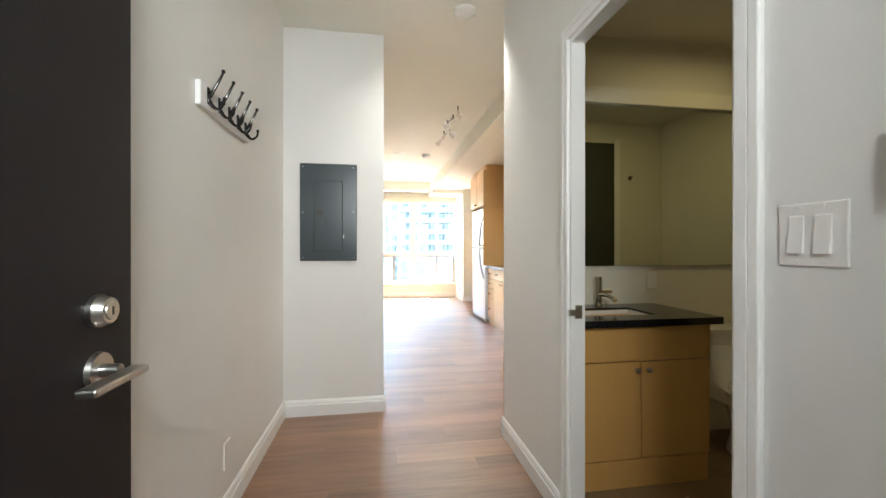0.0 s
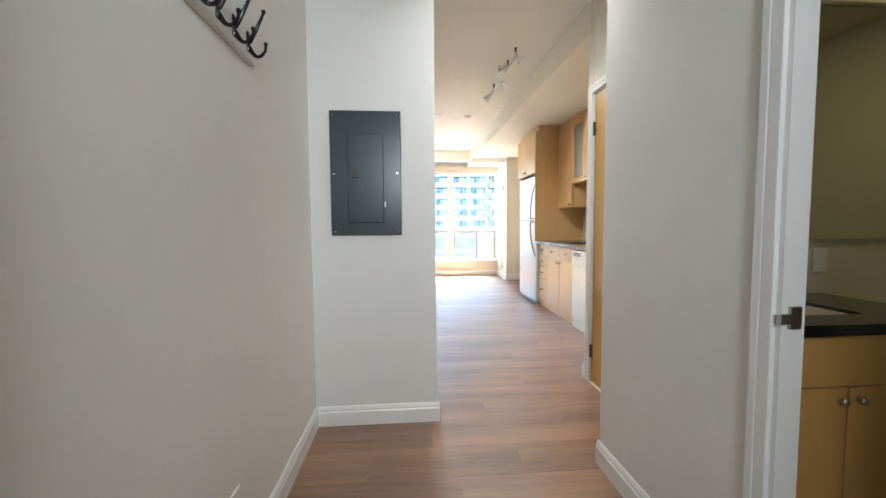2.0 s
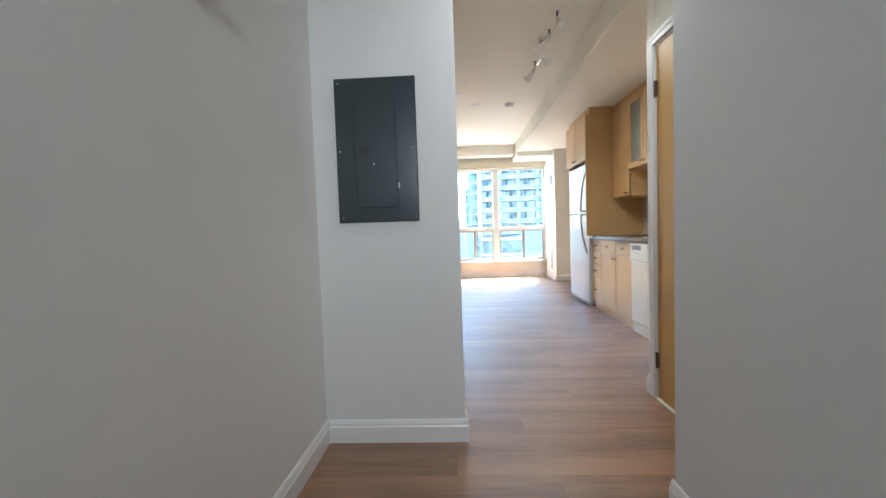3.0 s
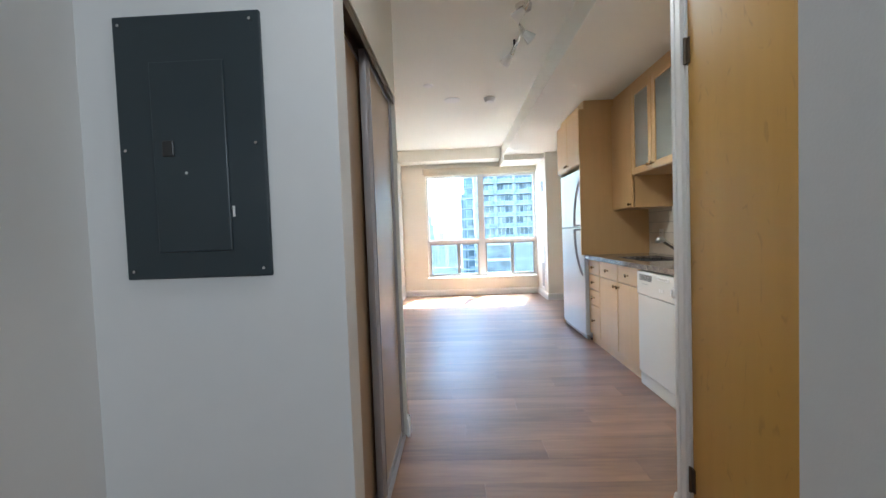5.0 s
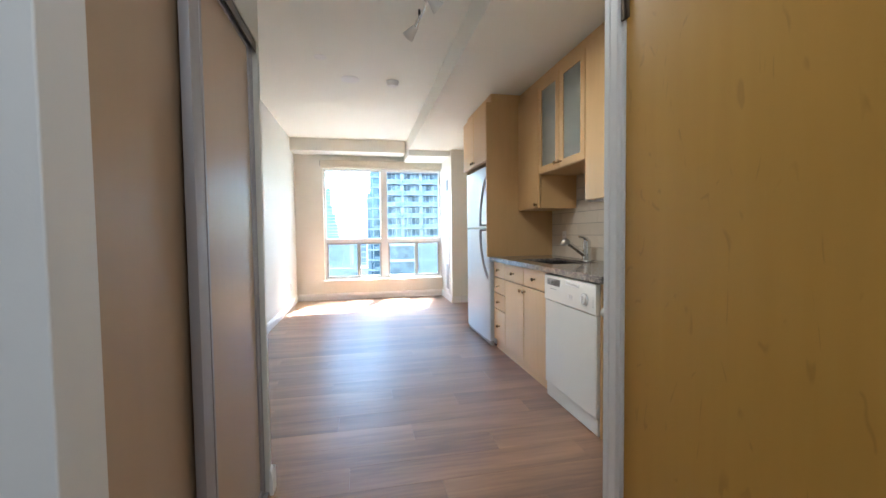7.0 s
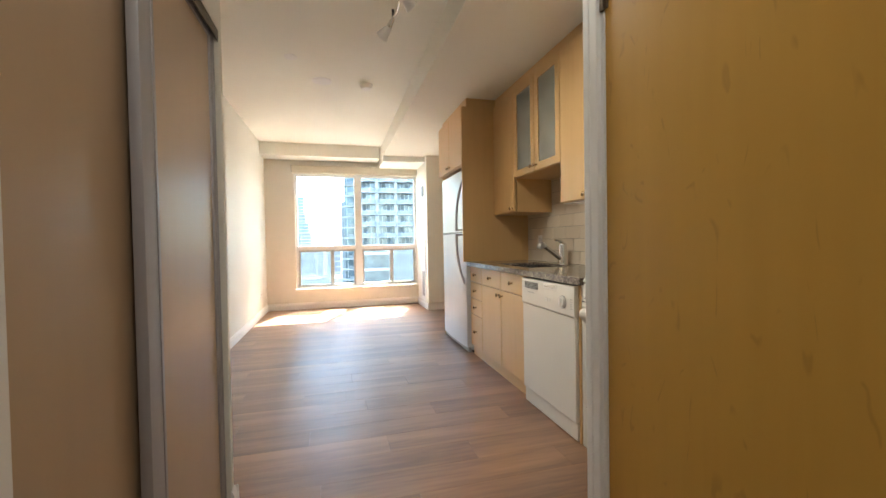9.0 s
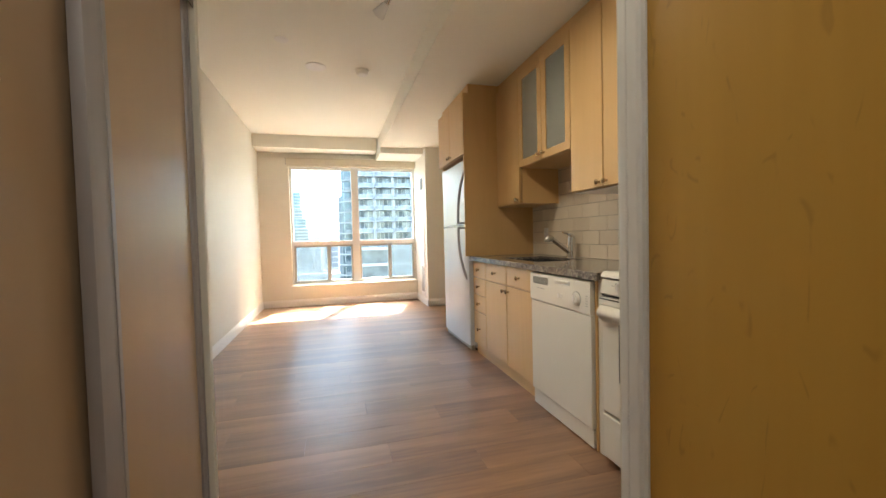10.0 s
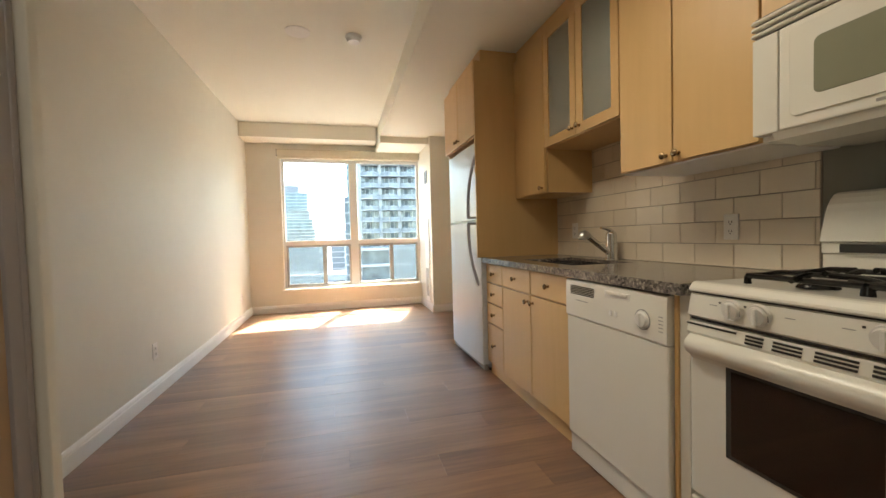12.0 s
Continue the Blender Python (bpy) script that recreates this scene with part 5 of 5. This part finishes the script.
# ---- outside ----
GZ = -30.0
tagged(make("ground", slab(-1500, 1500, 14, 3000, GZ - 1, GZ), M_ROAD), "grey city ground far below the window", "ground", kind="structure")


def tower(x0, x1, y0, y1, base, floors, h, label, glazing):
    """A block with glazed storeys between slab edges and four bays of balconies on the side that faces the flat."""
    ob = thing("apartment_tower", ((x0 + x1) / 2, (y0 + y1) / 2, base), label, "building", "towers outside")
    part("wall", slab(x0 + 0.6, x1 - 0.6, y0 + 1.4, y1, base, base + floors * h), glazing, ob)
    return ob


# the near tower with balconies
tx, ty, h = 5.3, 108.0, 2.95
tw = tower(tx, tx + 26.0, ty, ty + 20, GZ, 27, h, "pale concrete apartment tower with stacked balconies", M_BLUE)
part("roof", slab(tx, tx + 26, ty + 1, ty + 20, GZ + 27 * h, GZ + 27 * h + 1.2), M_CONC, tw)
for px in (0.6, 5.9, 10.9, 16.0, 21.0):
    part("pier", slab(tx + px - 0.45, tx + px + 0.45, ty + 0.6, ty + 1.6, GZ, GZ + 27 * h), M_CONC, tw)
PLAN = [(-2.35, 0.6), (2.35, 0.6), (2.35, -0.7), (0.5, -2.0), (-2.35, -0.9)]
ROUND = [(-2.35, 0.6), (2.35, 0.6)] + [(2.35 * math.cos(math.pi * k / 8), -0.5 - 1.7 * math.sin(math.pi * k / 8)) for k in range(9)]


def rail_plan(plan):
    """A thin upstand that follows the outer edge of a balcony's plan."""
    outer = plan[2:]
    return outer + [(x * 0.97, y + 0.06) for x, y in reversed(outer)]


# the second piece is a flat dark sheet, shade drawn without a hole
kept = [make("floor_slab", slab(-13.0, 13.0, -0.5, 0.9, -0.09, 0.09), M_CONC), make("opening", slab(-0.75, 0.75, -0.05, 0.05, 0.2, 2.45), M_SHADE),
        make("wall_panel", slab(-0.7, 0.7, -0.06, 0.06, 0.2, 2.7), M_CONC2), make("window_bar", slab(-0.06, 0.06, -0.08, 0.08, 0.1, 2.85), M_CONC)]
for nm, plan in (("pointed", PLAN), ("mirrored", [(-x, y) for x, y in PLAN]), ("curved", ROUND)):
    kept.append(make("balcony_" + nm, profile(bmesh.new(), plan, "z", -0.10, 0.10), M_CONC))
    kept.append(make("railing_" + nm, profile(bmesh.new(), rail_plan(plan), "z", 0.10, 0.98), M_RAIL))
    kept.append(make("handrail_" + nm, profile(bmesh.new(), rail_plan(plan), "z", 0.98, 1.04), M_CONC))
for o in kept:
    bpy.data.objects.remove(o)
me = bpy.data.meshes


def piece(name, mesh, parent, at, turn=0.0):
    ob = new(name, mesh)
    ob.parent = parent
    ob.matrix_parent_inverse = Matrix.Translation(-parent.location)
    ob.matrix_basis = pose(*at, 0, 0, turn)
    return ob


rnd = random.Random(5)
for f in range(6, 27):
    z = GZ + f * h
    piece("floor_slab", me["floor_slab"], tw, (tx + 13, ty + 1.3, z))
    for bx, nm in ((3.2, "pointed"), (8.4, "mirrored"), (13.4, "pointed"), (18.5, "curved"), (23.4, "curved")):
        for kind in ("balcony", "railing", "handrail"):
            piece(kind, me[kind + "_" + nm], tw, (tx + bx, ty + 0.4, z))
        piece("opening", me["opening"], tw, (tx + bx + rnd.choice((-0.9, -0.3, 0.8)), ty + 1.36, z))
        for off in (-1.1, 0.0, 1.1):
            piece("window_bar", me["window_bar"], tw, (tx + bx + off, ty + 1.36, z))
        if rnd.random() < 0.35:
            piece("wall_panel", me["wall_panel"], tw, (tx + bx + rnd.choice((-1.6, 1.6)), ty + 1.34, z))
# the slim glass tower beside it, in two heights
tg = thing("glass_tower", (3.6, 122, GZ), "slim teal glass tower beside the balcony tower", "building", "towers outside")
for x0, x1, y0, top, mat in ((2.15, 3.3, 119.0, 12.9, M_CONC2), (3.0, 5.6, 117.5, 48.0, M_BLUE2)):
    part("block", slab(x0, x1, y0, y0 + 18, GZ, top), mat, tg)
    f = 4
    while GZ + f * h < top:
        z = GZ + f * h
        part("floor_slab", slab(x0 - 0.25, x1 + 0.05, y0 - 0.5, y0 + 0.3, z - 0.22, z + 0.22), M_CONC, tg)
        if mat is M_BLUE2:
            part("balcony", slab(x0 + 0.9, x1 - 0.2, y0 - 1.5, y0 - 0.5, z - 0.12, z + 0.12), M_CONC, tg)
            part("railing", slab(x0 + 0.9, x1 - 0.2, y0 - 1.5, y0 - 1.42, z + 0.12, z + 1.05), M_RAIL, tg)
            part("window_bar", slab(x0 + 0.55, x0 + 0.70, y0 - 0.06, y0 + 0.02, z + 0.25, z + 2.7), M_CONC, tg)
        f += 1
# the stepped glass tower
sy = 234.0
tb = thing("stepped_tower", (-30, sy + 12, GZ), "blue-green glass office tower stepping down in terraces", "building", "towers outside")
for k, (x1, top) in enumerate(((-16.5, 26.9), (-15.4, 17.1), (-13.8, 12.3), (-12.7, 6.9), (-12.0, 0.4), (-11.0, -7.0))):
    y0 = sy - 1.2 * k
    part("block", slab(-62.0, x1, y0, sy + 24, GZ, top), M_BLUE if k % 2 else M_BLUE2, tb)
    z = top
    while z > (-22.0 if k == 5 else top - 11.0):
        part("floor_slab", slab(-62.0, x1 + 0.25, y0 - 0.4, y0 + 0.2, z - 0.16, z + 0.08), M_CONC, tb)
        z -= 1.75
    for x in range(int(x1) - 1, -62, -5):
        part("fin", slab(x - 0.12, x + 0.12, y0 - 0.25, y0 + 0.1, max(top - 12, GZ), top), M_CONC2, tb)
part("plant_room", slab(-34, -21.4, sy + 3, sy + 14, 26.9, 31.3), M_CONC2, tb)


# low blocks, the raised road and the far blocks
def low_block(x0, x1, y0, top, label, mat, step):
    ob = thing("low_block", ((x0 + x1) / 2, y0, GZ), label, "building", "low blocks outside")
    part("wall", slab(x0, x1, y0, y0 + 18, GZ, top), mat, ob)
    z = top
    while z > GZ + 6:
        part("ledge", slab(x0 - 0.2, x1 + 0.2, y0 - 0.5, y0 + 0.3, z - step * 0.16, z), M_CONC, ob)
        z -= step
    return ob


low_block(4.6, 30, 80, -0.8, "low glass podium with pale ledges below the tower", M_BLUE, 3.1)
low_block(-60, -12, 160, -14.0, "low pale block in the distance", M_CONC2, 3.4)
low_block(-6, 3.0, 300, -4.0, "far pale block beside the raised road", M_CONC2, 4.0)
low_block(-15, -10, 330, 3.0, "far pale tower block", M_CONC, 4.0)
low_block(-2.5, 4.5, 380, 9.0, "far pale tower block beyond the road", M_CONC, 4.0)
rd = thing("raised_road", (0, 130, -11), "pale concrete raised road crossing below", "road")
part("deck", slab(-140, 140, 126, 140, -11.4, -10.2), M_CONC, rd)
for s in (126, 139.6):
    part("parapet", slab(-140, 140, s, s + 0.4, -10.2, -9.4), M_CONC, rd)
for x in range(-120, 121, 24):
    part("pier", slab(x - 1.2, x + 1.2, 131, 135, GZ, -11.4), M_CONC2, rd)


# ---- pieces of the surfaces ----
def cached(name, sx, sy, sz, bevel, mat, store={}):
    key = (name, round(sx, 3), round(sy, 3), round(sz, 3))
    if key not in store:
        ob = make(name, slab(-sx / 2, sx / 2, -sy / 2, sy / 2, -sz / 2, sz / 2, bevel=bevel, seg=1), mat)
        store[key] = ob.data
        bpy.data.objects.remove(ob)
    return store[key]


def laid(name, parent, x0, x1, y0, y1, z0, z1, bevel, mat):
    ob = new(name, cached(name, x1 - x0, y1 - y0, z1 - z0, bevel, mat))
    ob.parent = parent
    ob.location = ((x0 + x1) / 2, (y0 + y1) / 2, (z0 + z1) / 2)


floor = bpy.data.objects["floor"]
rnd = random.Random(11)


def planks(x0, x1, y0, y1, parent, wide=0.192, long=1.21):
    y, row = y0, 0
    while y < y1 - 0.01:
        ye = min(y + wide, y1)
        x = x0 - (row * 0.43 % long)
        while x < x1 - 0.01:
            a, b = max(x, x0), min(x + long, x1)
            if b - a > 0.02:
                laid("plank", parent, a + 0.0002, b - 0.0002, y + 0.0002, ye - 0.0002, -0.012, 0.0, 0.0005, M_FLOOR)
            x += long
        y += wide
        row += 1


planks(-0.57, 1.06, ENTRY - 0.06, 2.797, floor)
planks(-0.57, 1.46, 2.797, 3.885, floor)
planks(-0.57, 2.60, 3.885, 9.99, floor)

bath_floor = structure("floor_bathroom", M_GROUT, "brown tiled bathroom floor", (1.062, BATH_R + 0.1, BATH_NEAR - 0.1, BATH_Y + 0.1, -0.05, -0.004))
for i in range(8):
    for j in range(6):
        x, y = 1.066 + i * 0.305, BATH_NEAR - 0.1 + j * 0.305
        if x + 0.3 < BATH_R + 0.2 and y < BATH_Y:
            laid("tile", bath_floor, x, x + 0.301, y, min(y + 0.301, BATH_Y + 0.05), -0.010, 0.001, 0.001, M_BTILE)

splash = structure("wall_backsplash", M_GROUT, "cream subway tile backsplash behind the counter", (ROOM_R - 0.005, ROOM_R + 0.001, 4.592, 6.426, 0.917, 1.70))
part("skirting", slab(ROOM_R - 0.016, ROOM_R - 0.004, 4.60, 6.424, 0.917, 0.925, bevel=0.002), M_TILE, splash)
TL, TH = 0.203, 0.1045
row, z = 0, 0.918
while z < 1.69:
    y = 4.724 - TL if row % 2 == 0 else 4.812 - TL
    y -= TL
    top_edge = min(z + TH, 1.70)
    while y < 6.426:
        a, b = max(y, 4.593), min(y + TL, 6.426)
        if b - a > 0.012:
            laid("tile", splash, ROOM_R - 0.011, ROOM_R - 0.004, a + 0.0016, b - 0.0016, z + 0.0016, top_edge - 0.0016, 0.0014, M_TILE)
        y += TL
    z += TH
    row += 1
